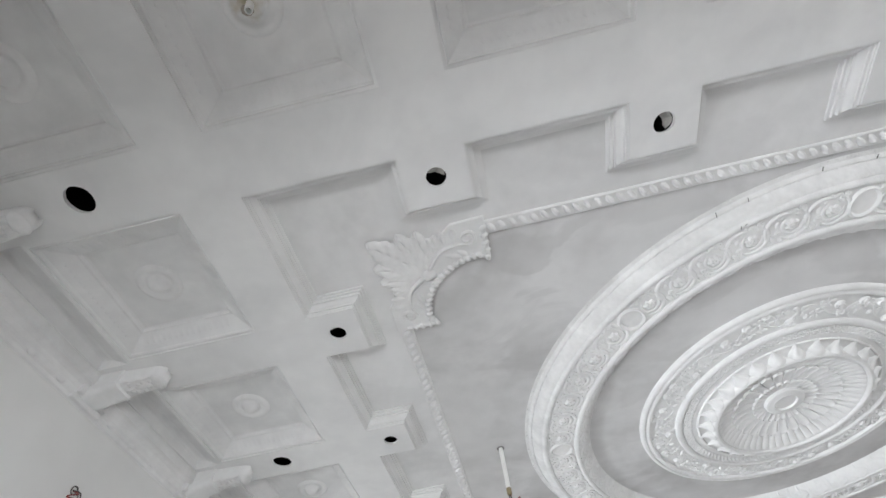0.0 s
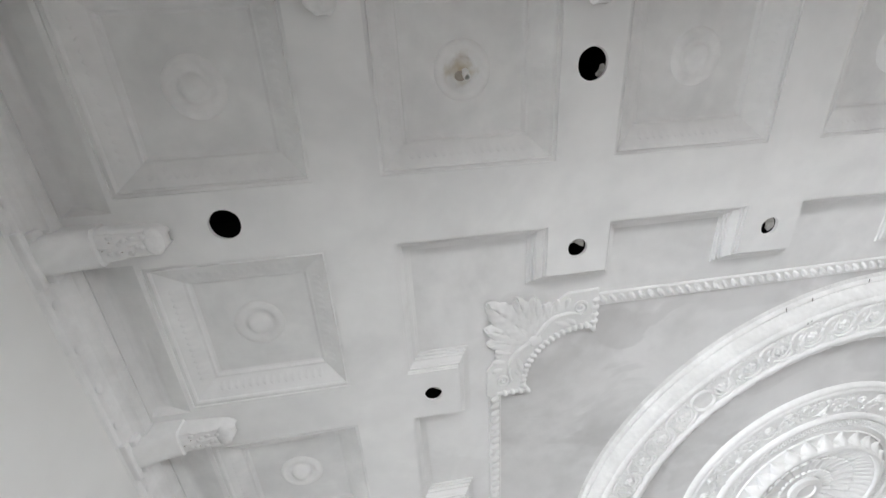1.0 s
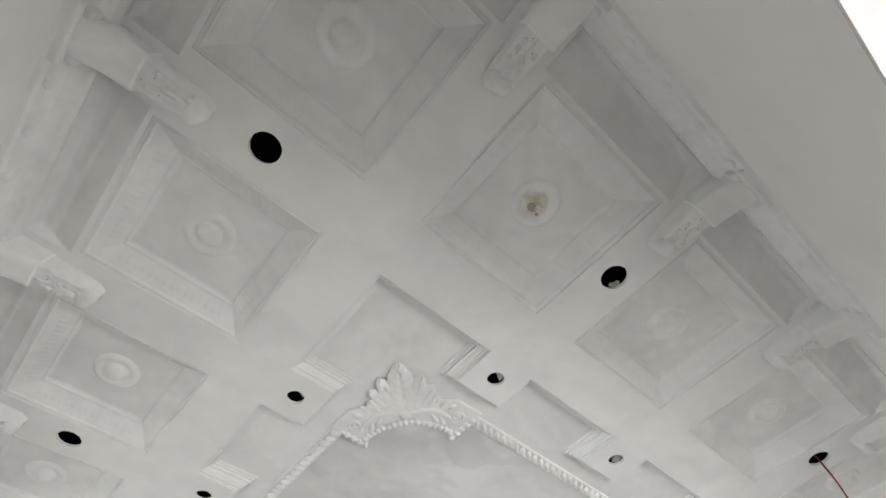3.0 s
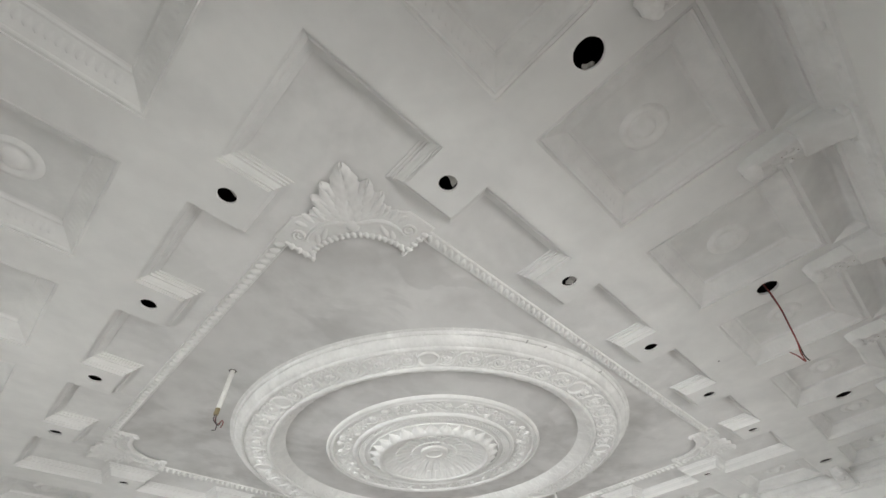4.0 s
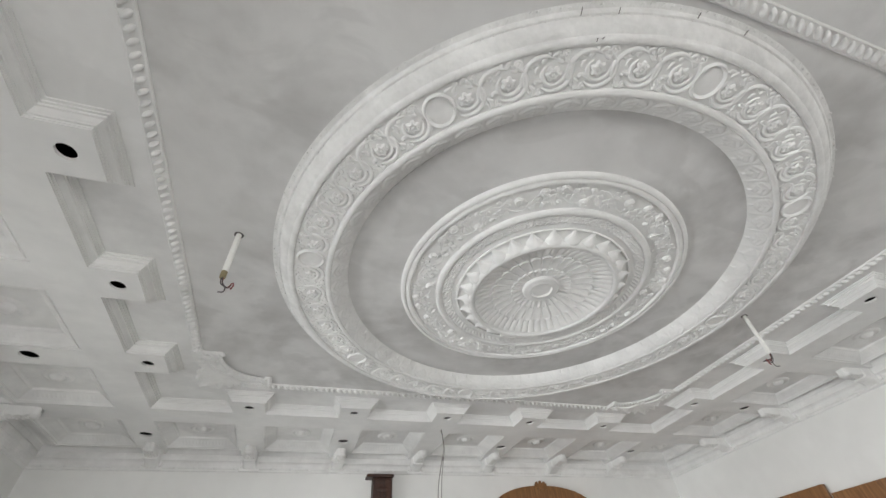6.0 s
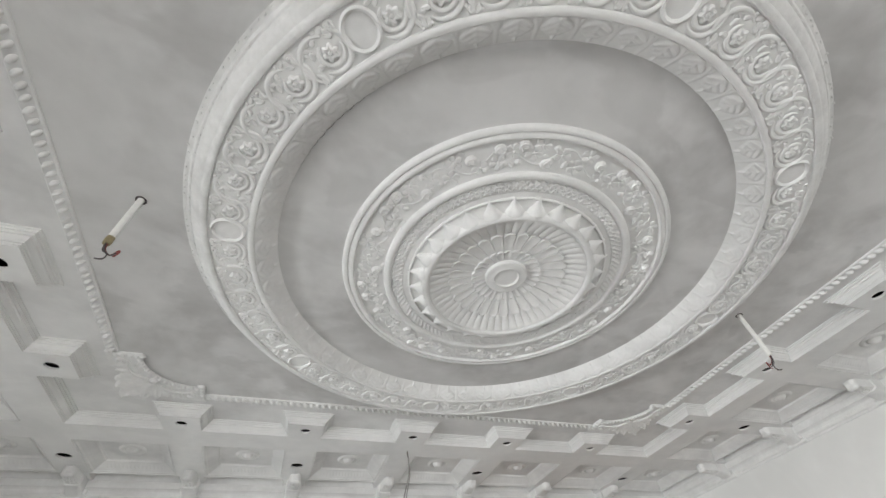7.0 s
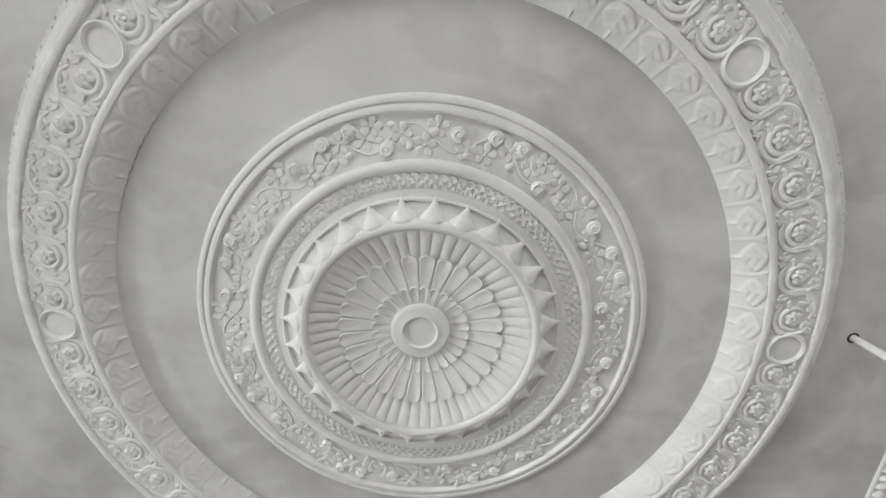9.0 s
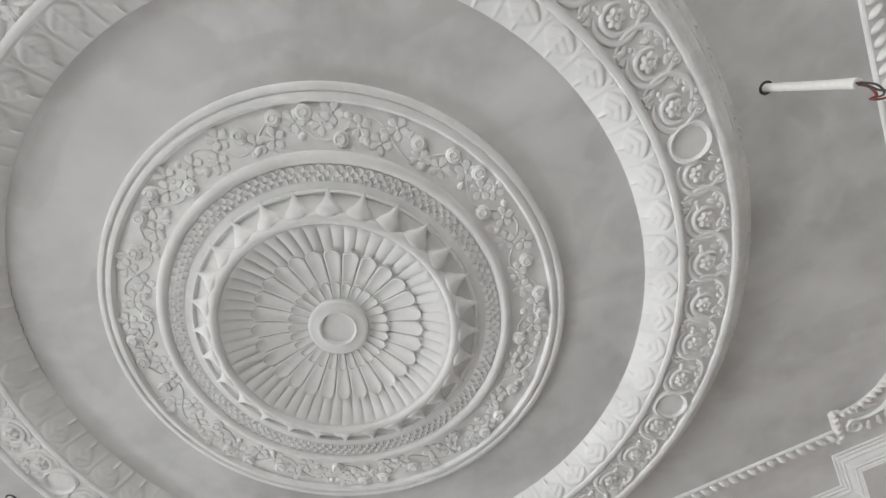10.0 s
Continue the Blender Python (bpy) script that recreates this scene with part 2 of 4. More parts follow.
def tongue(length, width, h, nu=8, nv=6, tip=0.35, base=0.5, ridge=0.0, curl=0.0, bm=None, m=None):
    """A leaf or petal along +x that hangs below z = 0: rounded tip, domed across, with an optional mid-rib and curl."""
    bm = bm or bmesh.new()
    m = m or Matrix()
    rows = []
    for i in range(nu + 1):
        u = i / nu
        w = base + (1 - base) * math.sin(min(u / 0.62, 1) * math.pi / 2)
        if u > 1 - tip:
            q = (u - (1 - tip)) / tip
            w *= math.sqrt(max(0.0, 1 - q * q)) if i < nu else 0.04
        row = []
        for j in range(nv + 1):
            v = 2 * j / nv - 1
            z = h * (1 - v * v) ** 0.6 * (0.55 + 0.45 * math.sin(u * math.pi * 0.6)) if abs(v) < 1 else 0
            z += ridge * math.exp(-(v / 0.22) ** 2)
            z += curl * u * u
            if i == nu and abs(v) < 1:
                z *= 0.75
            row.append(bm.verts.new(m @ Vector((u * length, v * w * width / 2, -z))))
        rows.append(row)
    loops_to_faces(bm, rows, closed=False)
    edge = rows[-1]
    # close the tip down to the ground
    foot = [bm.verts.new(m @ Vector((length * 1.01, (2 * j / nv - 1) * 0.04 * width / 2, 0.0))) for j in range(nv + 1)]
    loops_to_faces(bm, [edge, foot], closed=False)
    return bm


def spiral(bm, cx, cy, r0, r1, a0, turns, thick, z=0.0, n=30, segs=5):
    pts, tp = [], []
    for i in range(n + 1):
        f = i / n
        a = a0 + turns * 2 * math.pi * f
        r = r0 + (r1 - r0) * f
        pts.append((cx + r * math.cos(a), cy + r * math.sin(a), z))
        tp.append(1.0 - 0.35 * f)
    return tube(bm, pts, thick, segs, tp)


def polar(r, deg, z, spin=0.0):
    return pose(0, 0, 0, 0, 0, deg) @ pose(r, 0, z, 0, 0, spin)


# ---- plan ----
P = 0.8                       # pitch of the beams
H, FIELD, DISC = 2.95, 3.015, 3.005
LX, LY = 2.4, 2.0             # the outer band's centre lines
CX, CY = 2.803, 2.425         # centres of the outer coffers
CH = 0.295                    # half a coffer
BX, BY = 2.28, 1.892          # inner edge of the band
KX, KY = 2.075, 1.692         # inner edge of the blocks
KH = 0.118                    # half a block's width
HX, HY = 2.182, 1.797         # the small lamp holes
WX, WY = 3.315, 2.935         # the walls
TX, TY = 3.275, 2.893         # top edge of the cornice
RX, RY = 1.905, 1.520         # the rope moulding
XS = [(-3 + i) * P for i in range(7)]
YS = [(-2.5 + i) * P for i in range(6)]


def crenel():
    """The band's inner outline with its square blocks, anticlockwise."""
    pts = []

    def side(ticks, toward):
        for t in ticks:
            pts.extend(toward(t))

    side(XS[1:-1], lambda t: [(t - KH, -BY), (t - KH, -KY), (t + KH, -KY), (t + KH, -BY)])
    pts.insert(0, (-BX, -BY))
    pts.append((BX, -BY))
    side(YS[1:-1], lambda t: [(BX, t - KH), (KX, t - KH), (KX, t + KH), (BX, t + KH)])
    pts.append((BX, BY))
    side(reversed(XS[1:-1]), lambda t: [(t + KH, BY), (t + KH, KY), (t - KH, KY), (t - KH, BY)])
    pts.append((-BX, BY))
    side(reversed(YS[1:-1]), lambda t: [(-BX, t + KH), (-KX, t + KH), (-KX, t - KH), (-BX, t - KH)])
    return pts


def inset(poly, d):
    """Moves the sides of a square-cornered anticlockwise outline inwards."""
    out = []
    n = len(poly)
    for i in range(n):
        a, b, c = Vector(poly[i - 1]), Vector(poly[i]), Vector(poly[(i + 1) % n])
        e, f = (b - a).normalized(), (c - b).normalized()
        out.append((b.x - d * (e.y + f.y), b.y + d * (e.x + f.x)))
    return out


def inset_sides(poly, ds):
    """Moves each side of a square-cornered anticlockwise outline inwards by its own distance; side i runs from corner i to corner i + 1."""
    n = len(poly)
    line = []
    for i in range(n):
        a, b = poly[i], poly[(i + 1) % n]
        if abs(a[0] - b[0]) < 1e-6:
            line.append(("x", a[0] - ds[i] * (1 if b[1] > a[1] else -1)))
        else:
            line.append(("y", a[1] + ds[i] * (1 if b[0] > a[0] else -1)))
    out = []
    for i in range(n):
        p, q = line[i - 1], line[i]
        out.append((p[1], q[1]) if p[0] == "x" else (q[1], p[1]))
    return out


COFFERS = [(x + P / 2, s * CY) for s in (-1, 1) for x in XS[:-1]] + [(s * CX, y + P / 2) for s in (-1, 1) for y in YS[:-1]] + [(sx * CX, sy * CY) for sx in (-1, 1) for sy in (-1, 1)]
SMALL = [(x, s * HY) for s in (-1, 1) for x in XS[1:-1]] + [(s * HX, y) for s in (-1, 1) for y in YS[1:-1]]
LARGE = [(-1.6, -2.425), (-0.006, -2.43), (1.565, -2.41), (-2.4, 2.42), (-0.806, 2.43), (0.785, 2.44), (2.388, 2.44), (-2.803, -2.018), (-2.797, -0.40), (-2.80, 1.2), (2.765, -2.0), (2.74, -0.41), (2.79, 1.21)]
RG, RB = 0.016, 0.088         # gap to the coffers, half a bracket's bed
EX, EY = TX - 0.012, TY - 0.012


def recesses():
    """Outlines of the coved recesses between the brackets, with how gently each side climbs."""
    out = []
    for s in (-1, 1):
        for x in XS[:-1]:
            x0, x1, y0, y1 = x + RB, x + P - RB, CY + CH + RG, EY - 0.006
            if s < 0:
                out.append(([(x0, -y1), (x1, -y1), (x1, -y0), (x0, -y0)], (0.35, 0.6, 1.6, 0.6)))
            else:
                out.append(([(x0, y0), (x1, y0), (x1, y1), (x0, y1)], (1.6, 0.6, 0.35, 0.6)))
        for y in YS[:-1]:
            y0, y1, x0, x1 = y + RB, y + P - RB, CX + CH + RG, EX - 0.006
            if s < 0:
                out.append(([(-x1, y0), (-x0, y0), (-x0, y1), (-x1, y1)], (0.6, 1.6, 0.6, 0.35)))
            else:
                out.append(([(x0, y0), (x1, y0), (x1, y1), (x0, y1)], (0.6, 0.35, 0.6, 1.6)))
    for sx in (-1, 1):
        for sy in (-1, 1):
            a, b, c, d = LX + RB, CX + CH + RG, EX - 0.006, LY + RB
            e, f = CY + CH + RG, EY - 0.006
            pts = [(a, e), (b, e), (b, d), (c, d), (c, f), (a, f)]
            ds = [1.6, 1.6, 0.6, 0.35, 0.35, 0.6]
            pts = [(sx * x, sy * y) for x, y in pts]
            if sx * sy < 0:
                pts = pts[::-1]
                ds = ds[::-1][1:] + [ds[-1]]
            out.append((pts, tuple(ds)))
    return out


RECESSES = recesses()
SMALL_R, LARGE_R = 0.0365, 0.050

# ---- ceiling ----


def build_ceiling():
    bm = bmesh.new()

    def ring(pts, z):
        return [bm.verts.new((x, y, z)) for x, y in pts]

    def edges(vs):
        return [bm.edges.new((vs[i], vs[(i + 1) % len(vs)])) for i in range(len(vs))]

    boundary = edges(ring([(-EX, -EY), (EX, -EY), (EX, EY), (-EX, EY)], H))
    for pts, _ in RECESSES:
        boundary += edges(ring(pts, H))
    cren = crenel()
    first = ring(cren, H)
    boundary += edges(first)
    for cx, cy in COFFERS:
        boundary += edges(ring([(cx - CH, cy - CH), (cx + CH, cy - CH), (cx + CH, cy + CH), (cx - CH, cy + CH)], H))
    holes = []
    for n, r, pts in ((20, SMALL_R, SMALL), (26, LARGE_R, LARGE)):
        for cx, cy in pts:
            w = ring([(cx + r * (1 + random.uniform(-.02, .02)) * math.cos(2 * math.pi * i / n), cy + r * math.sin(2 * math.pi * i / n)) for i in range(n)], H)
            holes.append(w)
            boundary += edges(w)
    bmesh.ops.triangle_fill(bm, edges=boundary, use_beauty=True)
    for w in holes:
        up = [bm.verts.new(v.co + Vector((0, 0, 0.013))) for v in w]
        loops_to_faces(bm, [w, up])
    # stepped moulding down the sides of the band and its blocks
    steps = [(0.0, 0.006), (0.004, 0.0063), (0.0042, 0.014), (0.012, 0.015), (0.0125, 0.020), (0.020, 0.026), (0.0290, 0.038), (0.0370, 0.039), (0.0372, 0.050), (0.0460, 0.051), (0.0465, 0.058), (0.0575, 0.059), (0.058, 0.065)]
    loops = [first]
    for d, up in steps:
        loops.append(ring(inset(cren, d), H + up))
    loops_to_faces(bm, loops)
    ob = new("ceiling", mesh_of("ceiling", bm, M_BEAM))
    tagged(ob, "white plaster coffered ceiling with stepped blocks and lamp holes", "ceiling", kind="structure")
    # the panels between the blocks, and the grey panel inside the rope moulding
    bm = bmesh.new()
    vs = [bm.verts.new((x, y, FIELD)) for x, y in inset(cren, 0.0575)]
    ws = [bm.verts.new((sx * RX, sy * RY, FIELD)) for sx, sy in ((-1, -1), (1, -1), (1, 1), (-1, 1))]
    bmesh.ops.triangle_fill(bm, edges=[bm.edges.new((q[i], q[(i + 1) % len(q)])) for q in (vs, ws) for i in range(len(q))], use_beauty=True)
    part("border_panel", bm, M_NOTCH, ob, "white skimmed plaster between the blocks")
    bm = bmesh.new()
    bm.faces.new([bm.verts.new((sx * RX, sy * RY, FIELD)) for sx, sy in ((-1, -1), (1, -1), (1, 1), (-1, 1))])
    part("field_panel", bm, M_FIELD, ob, "patchy grey skimmed plaster panel")
    for pts, ease in RECESSES:
        bm = bmesh.new()
        loops = []
        for d, up in ((0.0, 0.0), (0.002, 0.006), (0.007, 0.018), (0.014, 0.029), (0.024, 0.038), (0.036, 0.044), (0.050, 0.047)):
            loops.append([bm.verts.new((x, y, H + up)) for x, y in inset_sides(pts, [d * e if e < 1 else 2.4 * up for e in ease])])
        loops_to_faces(bm, loops)
        bm.faces.new(loops[-1])
        part("cove_recess", bm, M_COFFER, ob, "shallow coved recess between brackets", smooth=50)
    return ob


CEILING = build_ceiling()


def coffer_mesh():
    bm = bmesh.new()
    rows = [(0, 0.0), (0.0, 0.007), (0.010, 0.007), (0.014, 0.003), (0.019, 0.007), (0.021, 0.012), (0.084, 0.052), (0.092, 0.054), (0.097, 0.064), (0.104, 0.068)]
    loops = []
    for d, up in rows:
        h = CH - d
        loops.append([bm.verts.new((x, y, up)) for x, y in ((-h, -h), (h, -h), (h, h), (-h, h))])
    loops_to_faces(bm, loops)
    bm.faces.new(loops[-1])
    return mesh_of("coffer", bm, M_COFFER)


def rosette_mesh(mat):
    prof = [(0.080, 0.0), (0.077, -0.0035), (0.071, -0.0085), (0.064, -0.011), (0.056, -0.009), (0.050, -0.004), (0.043, -0.0015), (0.038, -0.003), (0.034, -0.011), (0.028, -0.020), (0.020, -0.026), (0.010, -0.029), (0.0, -0.030)]
    return mesh_of("rosette", lathe([(1.14 * r, z) for r, z in prof], 36), mat, 50)


ME_COFFER, ME_ROSE, ME_ROSE_STAINED = coffer_mesh(), rosette_mesh(M_CAST), rosette_mesh(M_STAIN)


def leaf_strip_mesh():
    """A row of low leaves along the sloping side of a coffer."""
    bm = bmesh.new()
    n = 15
    for i in range(n):
        y = (i - (n - 1) / 2) * 0.0265
        tongue(0.036, 0.022, 0.0011, 5, 4, ridge=0.0003, bm=bm, m=pose(0, y, 0))
    return mesh_of("leaf_strip", bm, M_COFFER, 60)


ME_STRIP = leaf_strip_mesh()
for k, (cx, cy) in enumerate(COFFERS):
    c = part("coffer", ME_COFFER, None, CEILING, m=pose(cx, cy, H))
    stained = k == 0
    part("rosette", ME_ROSE_STAINED if stained else ME_ROSE, None, c, "cast rosette with a brown damp stain" if stained else "", m=pose(random.uniform(-.004, .004), random.uniform(-.004, .004), 0.068))
    slope = math.degrees(math.atan2(0.040, 0.063))
    for a in (0, 90, 180, 270):
        part("leaf_strip", ME_STRIP, None, c, m=pose(0, 0, 0, 0, 0, a) @ pose(CH - 0.072, 0, 0.0444, 0, slope, 0))

# scraps of board and mortar that show inside some lamp holes
bm = bmesh.new()
pts = [bm.verts.new((0.036 * math.cos(q), 0.036 * math.sin(q), 0.003 * math.sin(5 * q))) for q in [math.pi * i / 9 for i in range(10)]]
pts += [bm.verts.new((x, 0.004 * math.sin(x * 400), 0.012)) for x in (-0.022, -0.010, 0.004, 0.016, 0.026)]
bm.faces.new(pts)
ME_SCRAP = mesh_of("hole_scrap", bm, M_CHIPG)
for x, y, q, k in ((-1.6, -HY, 200, 0.85), (-0.8, -HY, 250, 0.9), (-HX, -1.2, 190, 0.8), (-HX, 0.4, 200, 0.7), (-1.6, -2.425, 300, 0.6), (0.785, 2.44, 90, 1.0)):
    shift = 0.036 * (1 - k) + (0.022 if abs(y) > 2 else 0.0)
    part("hole_scrap", ME_SCRAP, None, CEILING, m=pose(x, y, H + 0.016, 0, 0, q) @ pose(0, shift, 0) @ Matrix.Diagonal((k, k, 1, 1)))

# added slab and sides close the void, near-black so the lamp holes look dark
part("void_lid", boxes((-3.7, 3.7, -3.4, 3.4, 3.32, 3.45)), M_VOID_SHADE, CEILING, "added near-black slab that keeps the ceiling void dark")
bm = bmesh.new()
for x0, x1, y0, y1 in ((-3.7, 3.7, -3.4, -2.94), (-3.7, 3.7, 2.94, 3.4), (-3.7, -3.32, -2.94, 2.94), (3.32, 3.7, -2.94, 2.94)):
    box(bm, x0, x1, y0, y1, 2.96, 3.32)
part("void_side", bm, M_VOID_SHADE, CEILING)

# ---- walls, floor ----


def wall_with_opening(name, length, axis, at, sign, opening, label):
    """A wall 0.28 m thick; opening = (from, to, sill, head) along its length, or None."""
    t, top = 0.28, 2.96
    rows = []
    if opening:
        a, b, s, h = opening
        rows += [(-length, a, 0, top), (b, length, 0, top), (a, b, h, top)]
        if s > 0:
            rows.append((a, b, 0, s))
    else:
        rows.append((-length, length, 0, top))
    bm = bmesh.new()
    for p0, p1, z0, z1 in rows:
        d0, d1 = sorted((sign * at, sign * (at + t)))
        if axis == "y":
            box(bm, p0, p1, d0, d1, z0, z1)
        else:
            box(bm, d0, d1, p0, p1, z0, z1)
    ob = new(name, mesh_of(name, bm, M_WALL))
    return tagged(ob, label, "wall", kind="structure")


WIN = (-2.56, 2.20, 0.12, 2.263)
BAL = (-0.75, 1.75, 0.0, 2.15)
wall_with_opening("wall_south", WX, "y", WY, -1, WIN, "white puttied wall with a deep window opening")
wall_with_opening("wall_north", WX, "y", WY, 1, None, "plain white puttied wall below a plaster cornice")
wall_with_opening("wall_east", WY + 0.28, "x", WX, 1, None, "plain white puttied wall below a plaster cornice")
wall_with_opening("wall_west", WY + 0.28, "x", WX, -1, BAL, "white puttied wall with an open balcony doorway")
tagged(part("floor", boxes((-4.2, 4.2, -3.8, 3.8, -0.12, 0.0)), M_FLOOR), "dark grey cement floor", "floor", kind="structure")
tagged(part("ground", boxes((-60, 60, -60, 60, -0.3, -0.13)), M_GROUND), "bare ground outside", "ground", kind="structure")

# window with a red-brown timber frame at the outer side of its reveal
a, b, s, h = WIN
window = empty("window_1", pose((a + b) / 2, -WY - 0.212, s))
tagged(window, "red-brown timber window frame in a white reveal", "window", kind="structure")
hw = (b - a) / 2
for x0, x1, z0, z1 in ((-hw, hw, 0, 0.07), (-hw, hw, h - s - 0.07, h - s), (-hw, -hw + 0.07, 0.07, h - s - 0.07), (hw - 0.07, hw, 0.07, h - s - 0.07), (-0.035, 0.035, 0.07, h - s - 0.07)):
    part("frame_bar", soft_box(x0, x1, -0.04, 0.04, z0, z1), M_FRAME, window)
bm = boxes((a, b, -WY - 0.172, -WY - 0.002, h - 0.004, h - 0.0005), (a + 0.0005, a + 0.004, -WY - 0.172, -WY - 0.002, s, h - 0.004))
tagged(part("window_reveal", bm, M_REVEAL), "bright white painted reveal of the window", "window reveal", kind="structure")
# chipped edge of the reveal
chips = empty("chipped_edge", pose(-2.43, -WY, h))
tagged(chips, "chipped plaster along the window reveal edge", "plaster chip")
for x, w in ((0.02, 0.010), (0.055, 0.014), (0.07, 0.008), (0.12, 0.007)):
    part("chip", dome(w / 2, 0.0025, 0.002, 3, 8), M_MARK, chips, m=pose(x, -0.003, -0.003))

# ---- cornice ----


def cornice(name, axis, sign):
    """Sloping fascia with a beaded lower edge, mitred at the corners."""
    prof = [(-0.012, H), (-0.015, H - 0.012), (-0.016, H - 0.030), (-0.013, H - 0.040), (-0.017, H - 0.042), (-0.016, H - 0.050), (0.002, H - 0.056), (0.012, H - 0.066), (0.018, H - 0.086), (0.014, H - 0.090), (0.016, H - 0.104), (0.026, H - 0.112), (0.030, H - 0.124), (0.0415, H - 0.130)]
    near, far = (TY, TX) if axis == "y" else (TX, TY)
    bm = bmesh.new()
    loops = []
    for d, z in prof:
        row = []
        for e in (-1, 1):
            p, q = e * (far + d), sign * (near + d)
            row.append(bm.verts.new((p, q, z) if axis == "y" else (q, p, z)))
        loops.append(row)
    loops_to_faces(bm, loops, closed=False)
    ob = new(name, mesh_of(name, bm, M_CAST, 28))
    tagged(ob, "white plaster cornice with a beaded lower edge", "cornice", kind="structure")
    return ob, far, near


ME_EGG = mesh_of("bead", dome(0.026, 0.012, 0.015, 3, 8), M_CAST, 60)
for name, axis, sign in (("cornice_south", "y", -1), ("cornice_north", "y", 1), ("cornice_west", "x", -1), ("cornice_east", "x", 1)):
    ob, far, near = cornice(name, axis, sign)
    n = int(2 * far / 0.16)
    for i in range(n):
        p = -far + (i + 0.5) * 2 * far / n
        x, y = (p, sign * (near + 0.020)) if axis == "y" else (sign * (near + 0.020), p)
        part("bead", ME_EGG, None, ob, m=pose(x, y, H - 0.098, 0, 0, 0 if axis == "y" else 90))

# ---- brackets ----


def build_bracket():
    """Scrolled bracket: +x runs from the wall into the room, hung under the beam."""
    root = empty("ceiling_bracket", pose(0, 0, H))
    low = [(0.0, -0.112), (0.05, -0.108), (0.075, -0.092), (0.12, -0.080), (0.164, -0.076), (0.168, -0.070), (0.20, -0.068), (0.22, -0.067), (0.245, -0.066), (0.27, -0.064), (0.30, -0.062), (0.325, -0.058), (0.343, -0.047), (0.350, -0.030), (0.346, -0.012), (0.338, 0.001)]
    bm = bmesh.new()
    nv = 12
    rows = []
    for x, z in low:
        w = 0.060 if x < 0.166 else (0.052 - 0.008 * (x - 0.166) / 0.13 if x < 0.30 else 0.044 * math.sqrt(max(0.05, 1 - ((x - 0.30) / 0.054) ** 2)))
        row = [bm.verts.new((x, -w, 0.002))]
        for j in range(nv + 1):
            v = 2 * j / nv - 1
            flute = 0.005 * abs(math.sin(v * math.pi * 2.5)) if 0.166 < x < 0.33 else 0.0
            lump = 0.005 * math.sin(x * 118) * math.cos(v * 4) if x > 0.17 else 0
            row.append(bm.verts.new((x, v * w, min(0.0015, z * (1 - 0.18 * v ** 6) + flute + lump))))
        row.append(bm.verts.new((x, w, 0.002)))
        rows.append(row)
    loops_to_faces(bm, rows, closed=False)
    part("body", bm, M_CAST, root, smooth=45)
    bm = bmesh.new()
    for x0, x1, w, z0, z1 in ((-0.02, 0.030, 0.088, -0.125, -0.100), (-0.02, 0.046, 0.080, -0.099, -0.060), (-0.02, 0.058, 0.070, -0.059, 0.0)):
        box(bm, x0, x1, -w, w, z0, z1)
    bmesh.ops.bevel(bm, geom=bm.edges[:], offset=0.006, segments=2, affect="EDGES", profile=0.5)
    part("cap", bm, M_CAST, root)
    bm = bmesh.new()
    for i in range(13):
        x = 0.185 + 0.0115 * i
        dome(0.011, 0.009, 0.006, 3, 7, bm, (x, 0.030 * math.sin(i * 2.4) * (1 - 0.02 * i), -0.064 + 0.004 * (i > 10)))
    tagged(part("carving", bm, M_ROUGHCAST, root, "worn lumpy carving", smooth=60), kind="stuff")
    part("scroll_end", dome(0.030, 0.046, 0.022, 5, 14), M_ROUGHCAST, root, "rounded scroll end", smooth=60, m=pose(0.318, 0, -0.050))
    bm = bmesh.new()
    for x, y in ((0.179, 0.008), (0.206, -0.016), (0.232, 0.018)):
        dome(0.0030, 0.0016, 0.0022, 3, 7, bm, (x, y, -0.0685))
    tagged(part("pit", bm, M_CHIP, root, "small casting pits"), kind="stuff")
    return tagged(root, "white plaster scroll bracket under a ceiling beam", "bracket", "brackets along the cornice")


first = build_bracket()
spots = [(x, s * WY, 90 if s < 0 else -90) for s in (-1, 1) for x in XS] + [(s * WX, y, 0 if s < 0 else 180) for s in (-1, 1) for y in YS]
for k, (x, y, turn) in enumerate(spots):
    m = pose(x, y, H, 0, 0, turn + random.uniform(-0.8, 0.8))
    if k == 0:
        first.matrix_world = m
    else:
        copy_thing(first, m)

# ---- rope moulding ----


def rope_bead_mesh():
    bm = dome(0.0120, 0.0245, 0.019, 4, 10)
    bmesh.ops.rotate(bm, verts=bm.verts, cent=(0, 0, 0), matrix=Matrix.Rotation(radians(-38), 3, "Z"))
    return mesh_of("rope_bead", bm, M_CAST, 60)


ME_ROPE = rope_bead_mesh()


